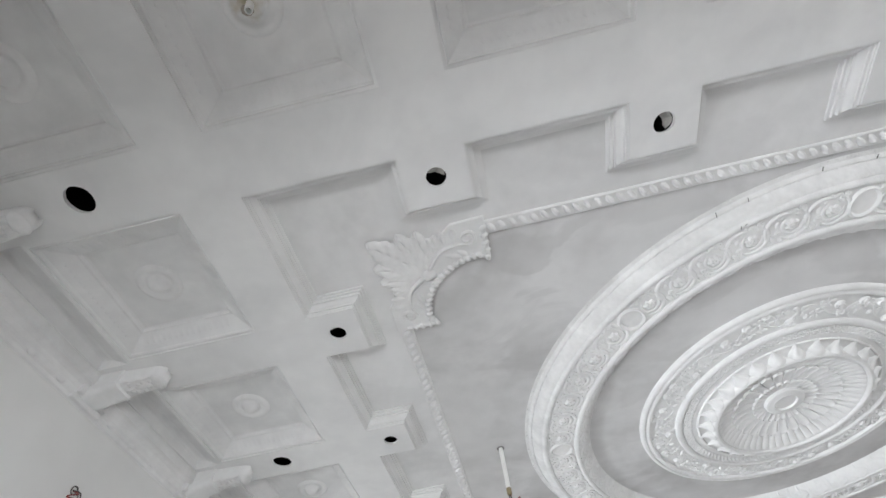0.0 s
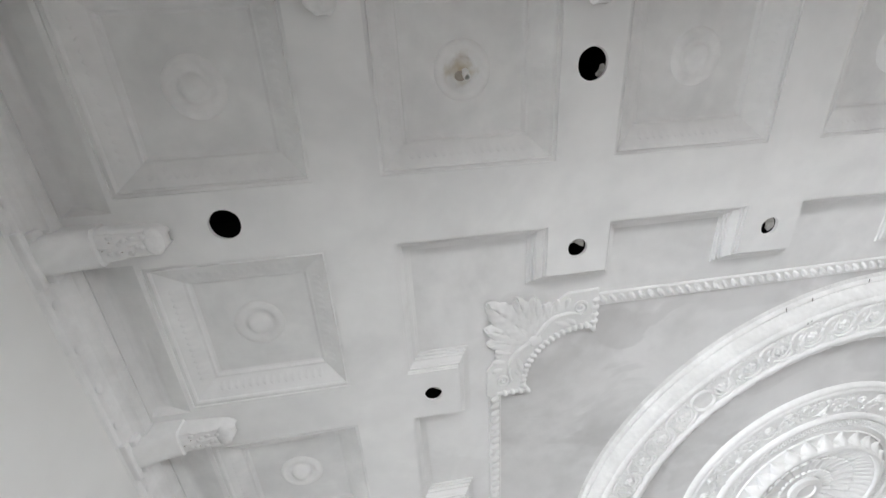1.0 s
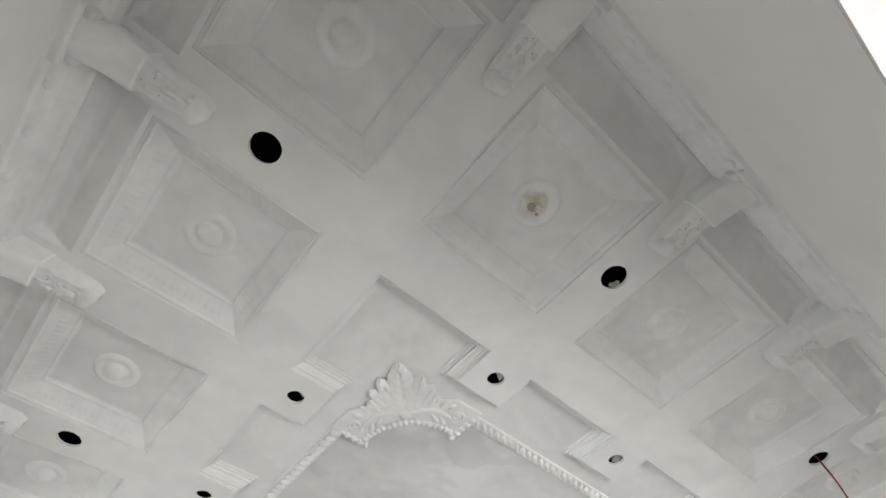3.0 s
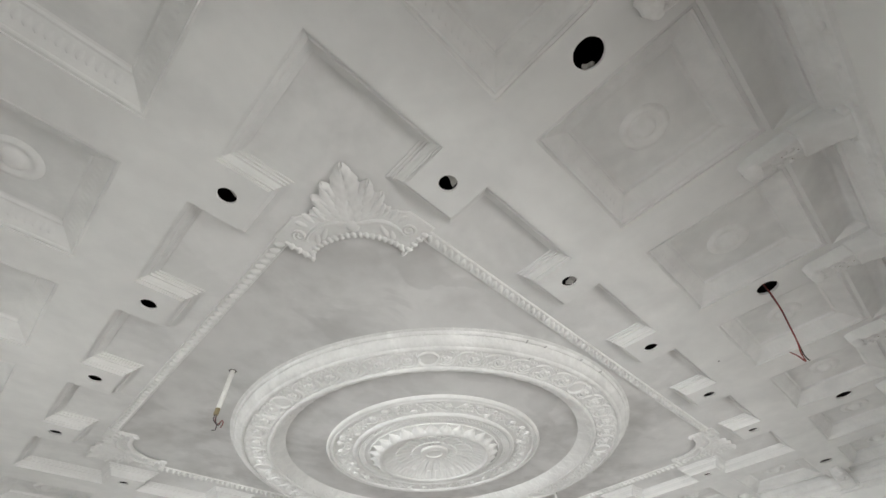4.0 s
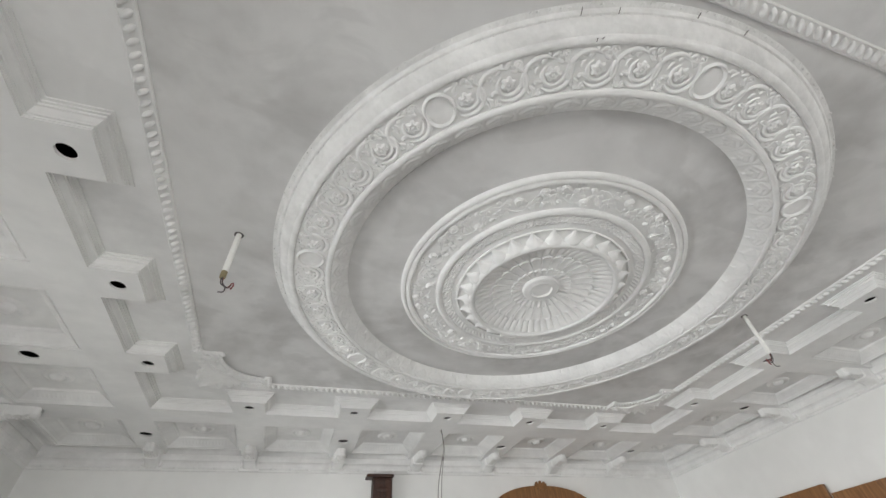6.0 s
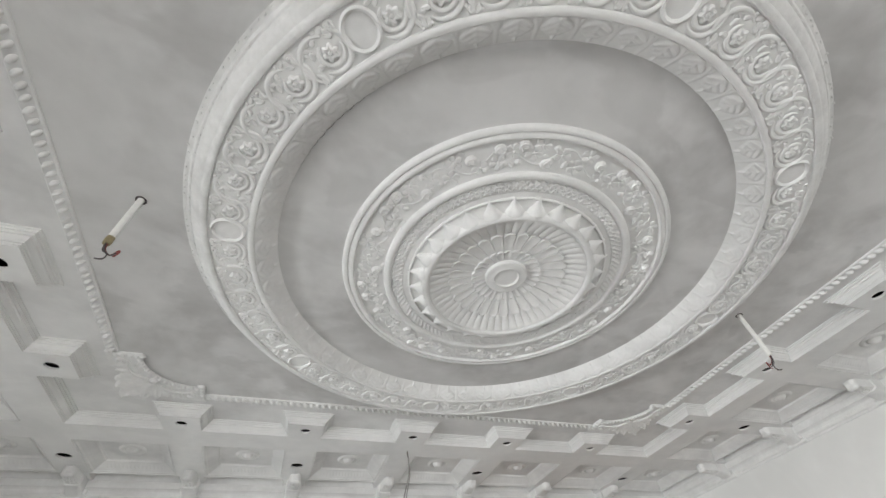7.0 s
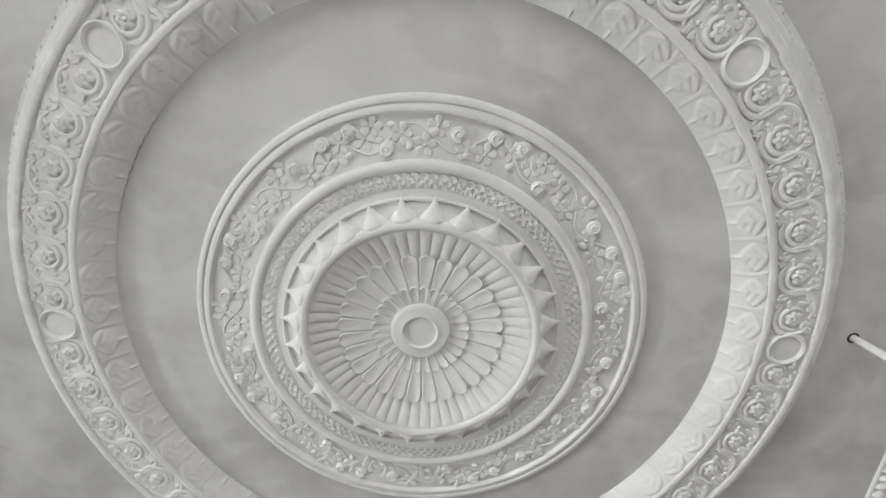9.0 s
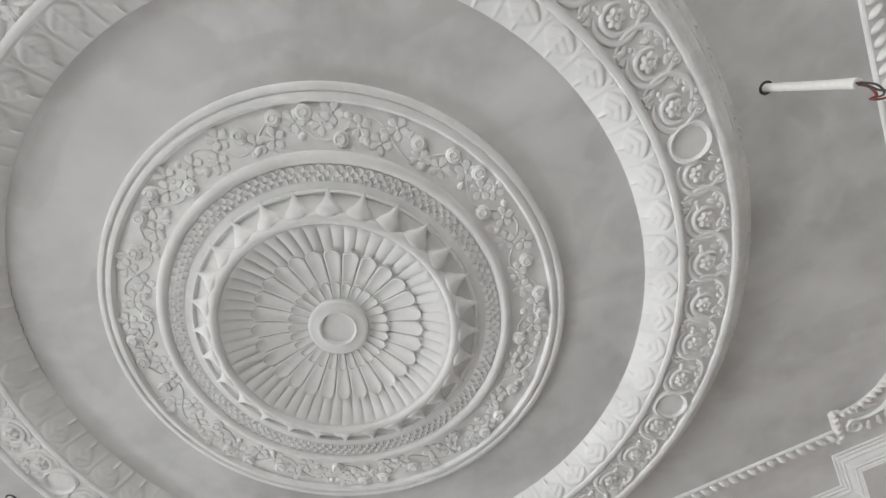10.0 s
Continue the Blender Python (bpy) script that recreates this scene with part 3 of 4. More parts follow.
def rope(x0, y0, x1, y1):
    d = Vector((x1 - x0, y1 - y0, 0))
    n = int(d.length / 0.0425)
    turn = math.degrees(math.atan2(d.y, d.x))
    root = empty("rope_moulding", pose(x0, y0, FIELD, 0, 0, turn))
    L = d.length
    prof = [(-0.031, 0.0), (-0.029, -0.007), (-0.024, -0.010), (-0.019, -0.008), (0.0, -0.009), (0.019, -0.008), (0.024, -0.010), (0.029, -0.007), (0.031, 0.0)]
    bm = bmesh.new()
    loops_to_faces(bm, [[bm.verts.new((0, y, z)) for y, z in prof], [bm.verts.new((L, y, z)) for y, z in prof]], closed=False)
    part("strip", bm, M_CAST, root, smooth=40)
    for i in range(n):
        part("rope_bead", ME_ROPE, None, root, m=pose((i + 0.5) * L / n, 0, -0.0075))
    return tagged(root, "white plaster rope moulding round the grey panel", "moulding", "rope mouldings")


AX, AY = 1.46, 1.09           # where the corner ornaments end
rope(-AX, -RY, AX, -RY)
rope(RX, -AY, RX, AY)
rope(AX, RY, -AX, RY)
rope(-RX, AY, -RX, -AY)

# ---- corner ornaments ----


def acanthus(length, width, h, lobes, bend):
    """A lobed leaf along +x that hangs below z = 0, with a sunk midrib, ribbed lobes and a tip that turns down."""
    bm = bmesh.new()
    nu, nv = lobes * 7, 12
    rows = []
    for i in range(nu + 1):
        u = i / nu
        env = (0.42 + 0.58 * math.sin(min(u / 0.45, 1) * math.pi / 2)) * (1 if u < 0.45 else math.cos((u - 0.45) / 0.55 * math.pi / 2) ** 0.75 + 0.02)
        saw = (u * lobes) % 1.0
        notch = 0.70 + 0.30 * math.sin(math.pi * min(1.0, saw * 0.9 + 0.1)) ** 0.6
        row = []
        for j in range(nv + 1):
            v = 2 * j / nv - 1
            e = abs(v)
            y = v * width / 2 * env * (1 + (notch - 1) * e)
            x = (u + 0.05 * e * e) * length
            rib = 0.5 + 0.5 * math.cos(2 * math.pi * (u * lobes - 0.9 * e - 0.5))
            z = h * (0.55 + 0.55 * u) * (1 - e ** 4) ** 0.5 * (0.72 + 0.28 * rib) - 0.006 * math.exp(-(v / 0.12) ** 2) + 0.012 * u ** 4 * (1 - e ** 2)
            if e == 1 or i == nu:
                z = -0.004
            row.append(bm.verts.new((x, y + bend * length * u * u * 0.35, -z)))
        rows.append(row)
    loops_to_faces(bm, rows, closed=False)
    return bm


def build_corner():
    """The corner lies at the origin, its arms run along +x and +y."""
    root = empty("corner_ornament", pose(-1.945, -1.575, FIELD))
    ax, ay, foot = 0.485, 0.490, 0.185
    out = [(ax, 0.0), (ax, foot), (ax - 0.045, foot)]
    c, r0 = (ax - 0.015, ay - 0.015), ax - 0.045 - foot + 0.02
    arc = []
    for i in range(17):
        q = math.radians(270 - 90 * i / 16)
        arc.append((c[0] - 0.03 + r0 * math.cos(q), c[1] - 0.03 + r0 * math.sin(q)))
    out += arc + [(foot, ay - 0.045), (foot, ay), (0.0, ay), (0.004, 0.35), (0.05, 0.29), (0.09, 0.20), (0.13, 0.13), (0.20, 0.09), (0.29, 0.05), (0.35, 0.004)]
    bm = bmesh.new()
    lo, hi, base = [[bm.verts.new((x, y, z)) for x, y in out] for z in (-0.012, -0.008, 0.0)]
    cx, cy = 0.2, 0.2
    for v in lo:
        v.co.x += (cx - v.co.x) * 0.02
        v.co.y += (cy - v.co.y) * 0.02
    loops_to_faces(bm, [base, hi, lo])
    bmesh.ops.triangle_fill(bm, edges=[bm.edges.get((lo[i], lo[(i + 1) % len(lo)])) for i in range(len(lo))], use_beauty=True)
    part("plaque", bm, M_CAST, root)
    edge = [(ax - 0.012, 0.05 + 0.035 * k) for k in range(5)] + [(p[0], p[1]) for p in arc] + [(0.05 + 0.035 * k, ay - 0.012) for k in range(4, -1, -1)]
    pts = smooth_line([(x, y, -0.010) for x, y in edge], 3)
    bm = tube(bmesh.new(), pts, 0.010, 8)
    part("edge_roll", bm, M_CAST, root, smooth=60)
    for i in range(0, len(pts) - 1, 3):
        p, q = pts[i], pts[i + 1]
        part("bead", ME_BEADLET, None, root, m=pose(p.x, p.y, -0.013, 0, 0, math.degrees(math.atan2(q.y - p.y, q.x - p.x)) - 20))
    # the acanthus fan in the corner
    hub = (0.225, 0.225)
    for ang, ln, w, h, n, drop in ((225, 0.300, 0.150, 0.012, 7, 0.0), (206, 0.240, 0.120, 0.012, 6, 0.002), (244, 0.240, 0.120, 0.012, 6, 0.002), (188, 0.215, 0.105, 0.011, 5, 0.004), (262, 0.215, 0.105, 0.011, 5, 0.004), (168, 0.185, 0.085, 0.010, 5, 0.005), (282, 0.185, 0.085, 0.010, 5, 0.005)):
        part("leaf", acanthus(ln, w, h, n, 0.16 * ((ang > 225) - (ang < 225))), M_CAST, root, smooth=50, m=pose(*hub, -0.010 + drop, 0, 0, ang))
    part("leaf_root", dome(0.032, 0.032, 0.020, 5, 12), M_CAST, root, smooth=60, m=pose(0.215, 0.215, -0.008))
    for mirror in (1, -1):
        base = Matrix() if mirror == 1 else Matrix(((0, 1, 0, 0), (1, 0, 0, 0), (0, 0, 1, 0), (0, 0, 0, 1)))
        bm = bmesh.new()
        pts = smooth_line([(0.22, 0.19, -0.014), (0.28, 0.12, -0.014), (0.35, 0.10, -0.014), (0.41, 0.11, -0.014)], 6)
        tube(bm, pts, 0.010, 6, [1.1 - 0.5 * i / (len(pts) - 1) for i in range(len(pts))])
        spiral(bm, 0.405, 0.078, 0.036, 0.008, math.pi / 2, -1.6, 0.0085, -0.014, 24)
        for x, y, q, ln in ((0.27, 0.11, 250, 0.075), (0.31, 0.085, 262, 0.06), (0.345, 0.075, 280, 0.05), (0.30, 0.14, 20, 0.07), (0.35, 0.13, 35, 0.05)):
            tongue(ln, 0.03, 0.012, 6, 4, ridge=-0.002, bm=bm, m=pose(x, y, -0.010, 0, 0, q))
        bmesh.ops.transform(bm, matrix=base, verts=bm.verts)
        part("scroll", bm, M_CAST, root, smooth=60)
    return tagged(root, "white plaster corner ornament with acanthus leaf and beading", "plaster ornament", "corner ornaments of the panel")


ME_BEADLET = mesh_of("bead", dome(0.0115, 0.0175, 0.015, 4, 9), M_CAST, 60)
first = build_corner()
for sx, sy in ((1, -1), (1, 1), (-1, 1)):
    # the arms differ by 5 mm only, so a quarter or half turn serves the other corners
    turn = {(1, -1): 90, (1, 1): 180, (-1, 1): 270}[(sx, sy)]
    copy_thing(first, pose(sx * 1.945, sy * 1.575, FIELD, 0, 0, turn))

# ---- great ring ----


def build_ring():
    root = empty("ceiling_ring", pose(0, 0, FIELD))
    z0 = FIELD
    outer = [(1.477, 0.002), (1.464, -0.002), (1.451, -0.005), (1.448, -0.014), (1.441, -0.021), (1.434, -0.021), (1.431, -0.030), (1.424, -0.042), (1.412, -0.057), (1.398, -0.062), (1.390, -0.064), (1.388, -0.070), (1.380, -0.076), (1.368, -0.077), (1.361, -0.074), (1.358, -0.066)]
    part("outer_moulding", lathe(outer, 160), M_ROUGHCAST, root, smooth=35)
    part("frieze", lathe([(1.358, -0.066), (1.28, -0.0665), (1.206, -0.066)], 160), M_CAST, root)
    part("inner_bead", lathe([(1.206, -0.066), (1.204, -0.074), (1.198, -0.079), (1.188, -0.080), (1.180, -0.077), (1.177, -0.071)], 160), M_CAST, root, smooth=35)
    n_units = 56

    def leaves(r, a, k):
        """Low leaf relief on the sloping inner side."""
        f = (1.177 - r) / (1.177 - 1.094)
        u = (a * n_units / (2 * math.pi)) % 1.0 - 0.5
        w = 0.42 * math.sin(min(1, f * 1.15 + 0.08) * math.pi)
        if f < 0.03 or f > 0.97 or w <= 0:
            return 0.0
        e = abs(u) / max(w, 0.02)
        body = 0.0026 * max(0.0, 1 - e ** 6)
        vein = 0.0046 * abs(math.sin(math.pi * (4.2 * f - 2.6 * abs(u)))) ** 0.5 * (1 if e < 0.92 else 0)
        rib = 0.0022 * math.exp(-(u / 0.035) ** 2)
        lily = 0.0046 * math.exp(-((abs(u) - 0.5 + 0.16 * max(0.0, 0.45 - f)) / 0.035) ** 2) * (1 if e > 1 else 0)
        return body + vein + rib + lily

    cove = []
    for i in range(25):
        f = i / 24
        cove.append((1.177 - 0.083 * f, -0.071 + 0.063 * (0.55 * f + 0.45 * f * f)))
    part("inner_cove", lathe(cove, n_units * 24, leaves), M_CAST, root, "sloping cove with low leaf relief", smooth=60)
    part("inner_field", lathe([(1.100, -0.010), (0.80, -0.0105), (0.4, -0.010), (0, -0.010)], 96), M_FIELD, root, "patchy grey plaster inside the ring")
    # ovals and scrolls on the frieze
    bm = bmesh.new()
    pts = [(0.062 * math.cos(q), 0.057 * math.sin(q), 0) for q in [2 * math.pi * i / 28 for i in range(28)]]
    rings = []
    for f, z in ((1.12, 0), (1.08, -0.007), (1.0, -0.011), (0.91, -0.008), (0.85, -0.001), (0.5, -0.002)):
        rings.append([bm.verts.new((p[0] * f, p[1] * f, z)) for p in pts])
    loops_to_faces(bm, rings)
    bm.faces.new(rings[-1])
    oval = mesh_of("oval_boss", bm, M_CAST, 60)
    def arc(bm, cx, cy, r0, r1, a0, a1, thick, n=26):
        pts, tp = [], []
        for i in range(n + 1):
            f = i / n
            q = radians(a0 + (a1 - a0) * f)
            r = r0 + (r1 - r0) * f
            pts.append((cx + r * math.cos(q), cy + r * math.sin(q), -0.001))
            tp.append(0.45 + 0.55 * min(1.0, 5 * f, 4 * (1 - f)))
        tube(bm, pts, thick, 8, tp)

    def scroll_mesh(arch):
        bm = bmesh.new()
        arc(bm, -0.004, 0.0, 0.066, 0.060, 35, 225, 0.0094)
        arc(bm, -0.002, 0.0, 0.044, 0.036, 80, 325, 0.0088)
        arc(bm, 0.060, 0.043, 0.015, 0.006, 200, -230, 0.0058, 18)
        if arch:
            arc(bm, -0.006, -0.032, 0.075, 0.066, 222, 392, 0.0094)
        for v in bm.verts:
            v.co.z *= 0.78
        return mesh_of("scroll", bm, M_CAST, 60)

    curls, curls_short = scroll_mesh(True), scroll_mesh(False)
    bm = bmesh.new()
    rings = []
    for f, z in ((1.0, 0.0), (0.92, -0.008), (0.6, -0.012), (0.3, -0.008), (0.18, -0.013)):
        rings.append([bm.verts.new((0.030 * f * (0.66 + 0.34 * abs(math.cos(3 * q))) * math.cos(q), 0.030 * f * (0.66 + 0.34 * abs(math.cos(3 * q))) * math.sin(q), z)) for q in [2 * math.pi * i / 24 for i in range(24)]])
    loops_to_faces(bm, rings)
    bm.faces.new(rings[-1])
    floret = mesh_of("floret", bm, M_CAST, 60)
    frond = mesh_of("frond", tongue(0.030, 0.019, 0.0068, 6, 6, base=0.35, ridge=-0.002), M_CAST, 60)
    berry = mesh_of("berry", dome(0.0080, 0.0080, 0.0075, 3, 8), M_CAST, 60)
    fronds = [(0.060, -0.034, 250), (0.062, -0.020, 215), (0.056, -0.004, 60), (0.046, 0.012, 120), (0.030, 0.044, 20), (0.038, 0.034, -30)]
    arch_fronds = [(-0.044, -0.072, 165), (-0.040, -0.062, 215), (-0.046, -0.050, 190), (-0.018, -0.066, 100), (0.004, -0.060, 20), (-0.004, -0.100, 200), (0.026, -0.070, 330), (0.034, -0.052, 300), (-0.030, -0.084, 140)]
    berries = ((0.060, 0.043), (0.068, -0.012))
    arch_berries = ((-0.068, -0.074), (-0.064, -0.044), (-0.012, -0.098), (0.006, -0.092), (-0.026, -0.062))
    for s in range(8):
        part("oval_boss", oval, None, root, "plain oval boss", m=polar(1.281, s * 45 + 0.6, -0.066))
        for k in range(6):
            a = s * 45 + 5.24 + k * 7.02
            sc = part("scroll", curls if k else curls_short, None, root, m=polar(1.281, a, -0.066))
            part("floret", floret, None, sc, m=pose(-0.003, 0, 0, 0, 0, 17 * k))
            for x, y, q in fronds + (arch_fronds if k else []):
                part("frond", frond, None, sc, m=pose(x, y, 0, 0, 0, q))
            for x, y in berries + (arch_berries if k else ()):
                part("berry", berry, None, sc, m=pose(x, y, 0))
    # ragged plaster burrs left along the outer edge
    bm = bmesh.new()
    for r, n in ((1.434, 250), (1.462, 270)):
        for k in range(n):
            if random.random() < 0.25:
                continue
            tongue(random.uniform(0.007, 0.014), random.uniform(0.006, 0.010), random.uniform(0.002, 0.0045), 4, 4, bm=bm, m=polar(r + random.uniform(-.003, .003), k * 360 / n + random.uniform(-.25, .25), -0.023 if r < 1.45 else -0.004, 70 + random.uniform(-25, 25)))
    tagged(part("plaster_burr", bm, M_ROUGHCAST, root, "small ragged burrs of plaster", smooth=60), kind="stuff")
    return tagged(root, "large round white plaster ring with scrolled frieze", "ceiling ring")


RING = build_ring()

# ---- medallion ----


def build_medallion():
    root = empty("ceiling_medallion", pose(0, 0, DISC))
    part("rim", lathe([(0.808, 0.002), (0.808, -0.010), (0.803, -0.019), (0.794, -0.024), (0.785, -0.023), (0.780, -0.017), (0.774, -0.022), (0.766, -0.026), (0.757, -0.025), (0.752, -0.016), (0.750, -0.012)], 128), M_CAST, root, smooth=40)
    part("flower_band", lathe([(0.750, -0.012), (0.68, -0.016), (0.612, -0.020)], 128), M_CAST, root)
    part("middle_bead", lathe([(0.612, -0.020), (0.610, -0.030), (0.602, -0.037), (0.588, -0.039), (0.578, -0.035), (0.573, -0.026)], 128), M_CAST, root, smooth=40)
    n = 116

    def lace(r, a, k):
        """Overlapping ribbed shells in three rows."""
        f = (0.573 - r) / 0.078
        h = 0.0
        for row, c in enumerate((0.26, 0.46, 0.66)):
            u = (a * n / (2 * math.pi) + 0.5 * (row % 2)) % 1.0 - 0.5
            g = (c - f) / 0.25
            if g < -0.05:
                continue
            q = math.hypot(u / 0.5, g)
            if q < 1:
                h = max(h, 0.0015 + 0.0082 * q * q * (0.72 + 0.28 * math.cos(7 * math.atan2(u / 0.5, g + 0.02))))
        return h if 0.03 < f < 0.97 else 0.0

    part("lace_ring", lathe([(0.573 - 0.078 * i / 26, -0.026 - 0.006 * i / 26) for i in range(27)], n * 8, lace), M_CAST, root, "ring of small overlapping shells", smooth=60)
    part("thin_bead", lathe([(0.495, -0.032), (0.493, -0.039), (0.487, -0.041), (0.482, -0.037), (0.480, -0.032)], 112), M_CAST, root, smooth=40)
    part("spike_bed", lathe([(0.480, -0.032), (0.455, -0.037), (0.425, -0.048)], 112), M_CAST, root)
    part("bowl_rim", lathe([(0.425, -0.042), (0.430, -0.056), (0.428, -0.068), (0.420, -0.076), (0.408, -0.079), (0.398, -0.076), (0.393, -0.070), (0.391, -0.062)], 112), M_CAST, root, smooth=40)

    def bowl_z(r):
        f = min(1.0, r / 0.391)
        return -0.009 - 0.012 * f ** 2 - 0.046 * f ** 5

    flutes = 56

    def flute(r, a, k):
        if r < 0.262 or r > 0.388:
            return 0.0
        u = (a * flutes / (2 * math.pi)) % 1.0 - 0.5
        return 0.0074 * (math.cos(u * math.pi)) ** 0.5 * min(1, (r - 0.262) / 0.05) * min(1.0, (0.388 - r) / 0.012 + 0.25)

    prof = [(0.391 - 0.391 * i / 40, bowl_z(0.391 - 0.391 * i / 40)) for i in range(40)] + [(0, bowl_z(0))]
    part("bowl", lathe(prof, flutes * 8, flute), M_CAST, root, "concave fluted bowl", smooth=60)

    def petal(r0, r1, ang, h, name):
        """A rounded petal lying on the bowl, thin at the root and proud at the tip."""
        bm = bmesh.new()
        nu = 14
        vs = (-1.0, -0.96, -0.8, -0.5, 0.0, 0.5, 0.8, 0.96, 1.0)
        rows = []
        for i in range(nu + 1):
            u = i / nu
            r = r0 + (r1 - r0) * (1 - (1 - u) ** 2.0)
            half = r * math.tan(radians(ang) / 2)
            cap = r1 * math.tan(radians(ang) / 2)
            if r > r1 - cap:
                half = min(half, math.sqrt(max(0.0, 1 - ((r - (r1 - cap)) / cap) ** 2)) * cap + 0.0008)
            q = (r - r0) / (r1 - r0)
            row = []
            for v in vs:
                e = abs(v)
                lift = -0.002 if e == 1 else h * (0.14 + 0.86 * q ** 1.5) * (0.80 if e > 0.9 else (1.0 if e > 0.6 else (0.78 if e > 0.2 else 0.66))) - 0.0010
                row.append(bm.verts.new((r, v * half, bowl_z(r) - lift)))
            rows.append(row)
        rows.append([bm.verts.new((r1 + 0.001, v * 0.0008, bowl_z(r1) + 0.002)) for v in vs])
        loops_to_faces(bm, rows, closed=False)
        return mesh_of(name, bm, M_CAST, 40)

    big, small = petal(0.09, 0.296, 12.5, 0.0165, "outer_petal"), petal(0.08, 0.175, 12.3, 0.0150, "inner_petal")
    for i in range(28):
        part("outer_petal", big, None, root, m=pose(0, 0, 0, 0, 0, 5.3 + i * 360 / 28))
        part("inner_petal", small, None, root, m=pose(0, 0, 0, 0, 0, 5.3 + i * 360 / 28))
    part("hub", lathe([(0.106, -0.010), (0.105, -0.027), (0.100, -0.031), (0.092, -0.032), (0.070, -0.032), (0.065, -0.035), (0.060, -0.033), (0.057, -0.026), (0.0, -0.025)], 56), M_CAST, root, "plain round hub with a sunk centre", smooth=40)
    # pointed cones round the bowl
    bm = bmesh.new()
    rows = []
    for f, w, x in ((0, 0.90, -0.006), (0.06, 1.0, 0.003), (0.12, 0.98, 0.010), (0.17, 0.88, 0.015), (0.2, 0.86, 0.019), (0.3, 0.66, 0.028), (0.45, 0.44, 0.038), (0.6, 0.29, 0.049), (0.8, 0.18, 0.062), (0.93, 0.13, 0.072), (1.0, 0.03, 0.080)):
        rows.append([bm.verts.new((x - 0.004, 0.046 * w * math.cos(q), -0.006 - 0.034 * w * math.sin(q) + 0.010 * f)) for q in [math.pi * j / 8 for j in range(9)]])
    loops_to_faces(bm, rows, closed=False)
    for row in rows:
        row[0].co.z = row[-1].co.z = 0.012
    cone = mesh_of("pointed_leaf", bm, M_CAST, 70)
    for i in range(28):
        part("pointed_leaf", cone, None, root, m=polar(0.424, 5.9 + i * 360 / 28, -0.040))
    # roses, flowers, leaves and a vine on the outer band
    bm = dome(0.026, 0.025, 0.014, 5, 14)
    spiral(bm, 0, 0, 0.017, 0.004, 0.4, 1.35, 0.0048, -0.0112, 26, 6)
    spiral(bm, 0.002, 0, 0.022, 0.018, 2.6, 0.55, 0.0050, -0.006, 14, 6)
    rose = mesh_of("rose", bm, M_CAST, 60)
    bm = dome(0.007, 0.007, 0.009, 3, 8)
    for q in range(5):
        tongue(0.032, 0.029, 0.0056, 6, 6, base=0.25, ridge=-0.0018, bm=bm, m=pose(0.006 * math.cos(q * 1.257), 0.006 * math.sin(q * 1.257), 0, 0, 0, q * 72))
    flower = mesh_of("flower", bm, M_CAST, 60)
    leaf = mesh_of("leaf", tongue(0.034, 0.024, 0.0065, 6, 6, base=0.3, ridge=-0.002), M_CAST, 60)
    bud = mesh_of("bud", dome(0.015, 0.012, 0.0095, 4, 9), M_CAST, 60)

    def band_z(r):
        return -0.012 - 0.008 * (0.75 - r) / 0.138

    bm = bmesh.new()
    pts, tp = [], []
    for i in range(41):
        f = i / 40
        a = radians(45 * f)
        r = 0.680 + 0.040 * math.sin(f * 4 * math.pi + 2.2)
        pts.append((r * math.cos(a), r * math.sin(a), band_z(r) - 0.001))
    tube(bm, pts, 0.0027, 6)
    vine = mesh_of("vine", bm, M_CAST, 60)
    layout = [("rose", 9.8, 0.696), ("rose", 19.7, 0.716), ("rose", 35.3, 0.646), ("flower", 4.2, 0.712), ("flower", 18.0, 0.660), ("flower", 30.3, 0.690), ("bud", 42.0, 0.650), ("bud", 25.4, 0.655), ("bud", 13.5, 0.640), ("bud", 37.5, 0.718), ("rose", 27.0, 0.722), ("flower", 40.5, 0.690), ("flower", 12.5, 0.655), ("flower", 24.0, 0.700), ("flower", 33.0, 0.722), ("flower", 1.2, 0.655)]
    made = {"rose": rose, "flower": flower, "bud": bud}
    for s in range(8):
        part("vine", vine, None, root, m=pose(0, 0, 0, 0, 0, 45 * s))
        for kind, a, r in layout:
            part(kind, made[kind], None, root, m=polar(r, 45 * s + a + random.uniform(-.5, .5), band_z(r), random.uniform(0, 360)))
        for k in range(9):
            a = (k + 0.5) * 45 / 9 + random.uniform(-0.7, 0.7)
            r = 0.680 + 0.040 * math.sin(a / 45 * 4 * math.pi) + random.choice((-1, 1)) * 0.016
            part("leaf", leaf, None, root, m=polar(r, 45 * s + a, band_z(r), random.uniform(0, 360)))
    return tagged(root, "round white plaster ceiling medallion with roses and petalled bowl", "ceiling medallion")


MEDALLION = build_medallion()

# ---- conduits and wires ----


def wire(name, ctrl, r, mat, parent=None, label=""):
    return part(name, tube(bmesh.new(), smooth_line(ctrl, 6), r, 6), mat, parent, label, smooth=60)


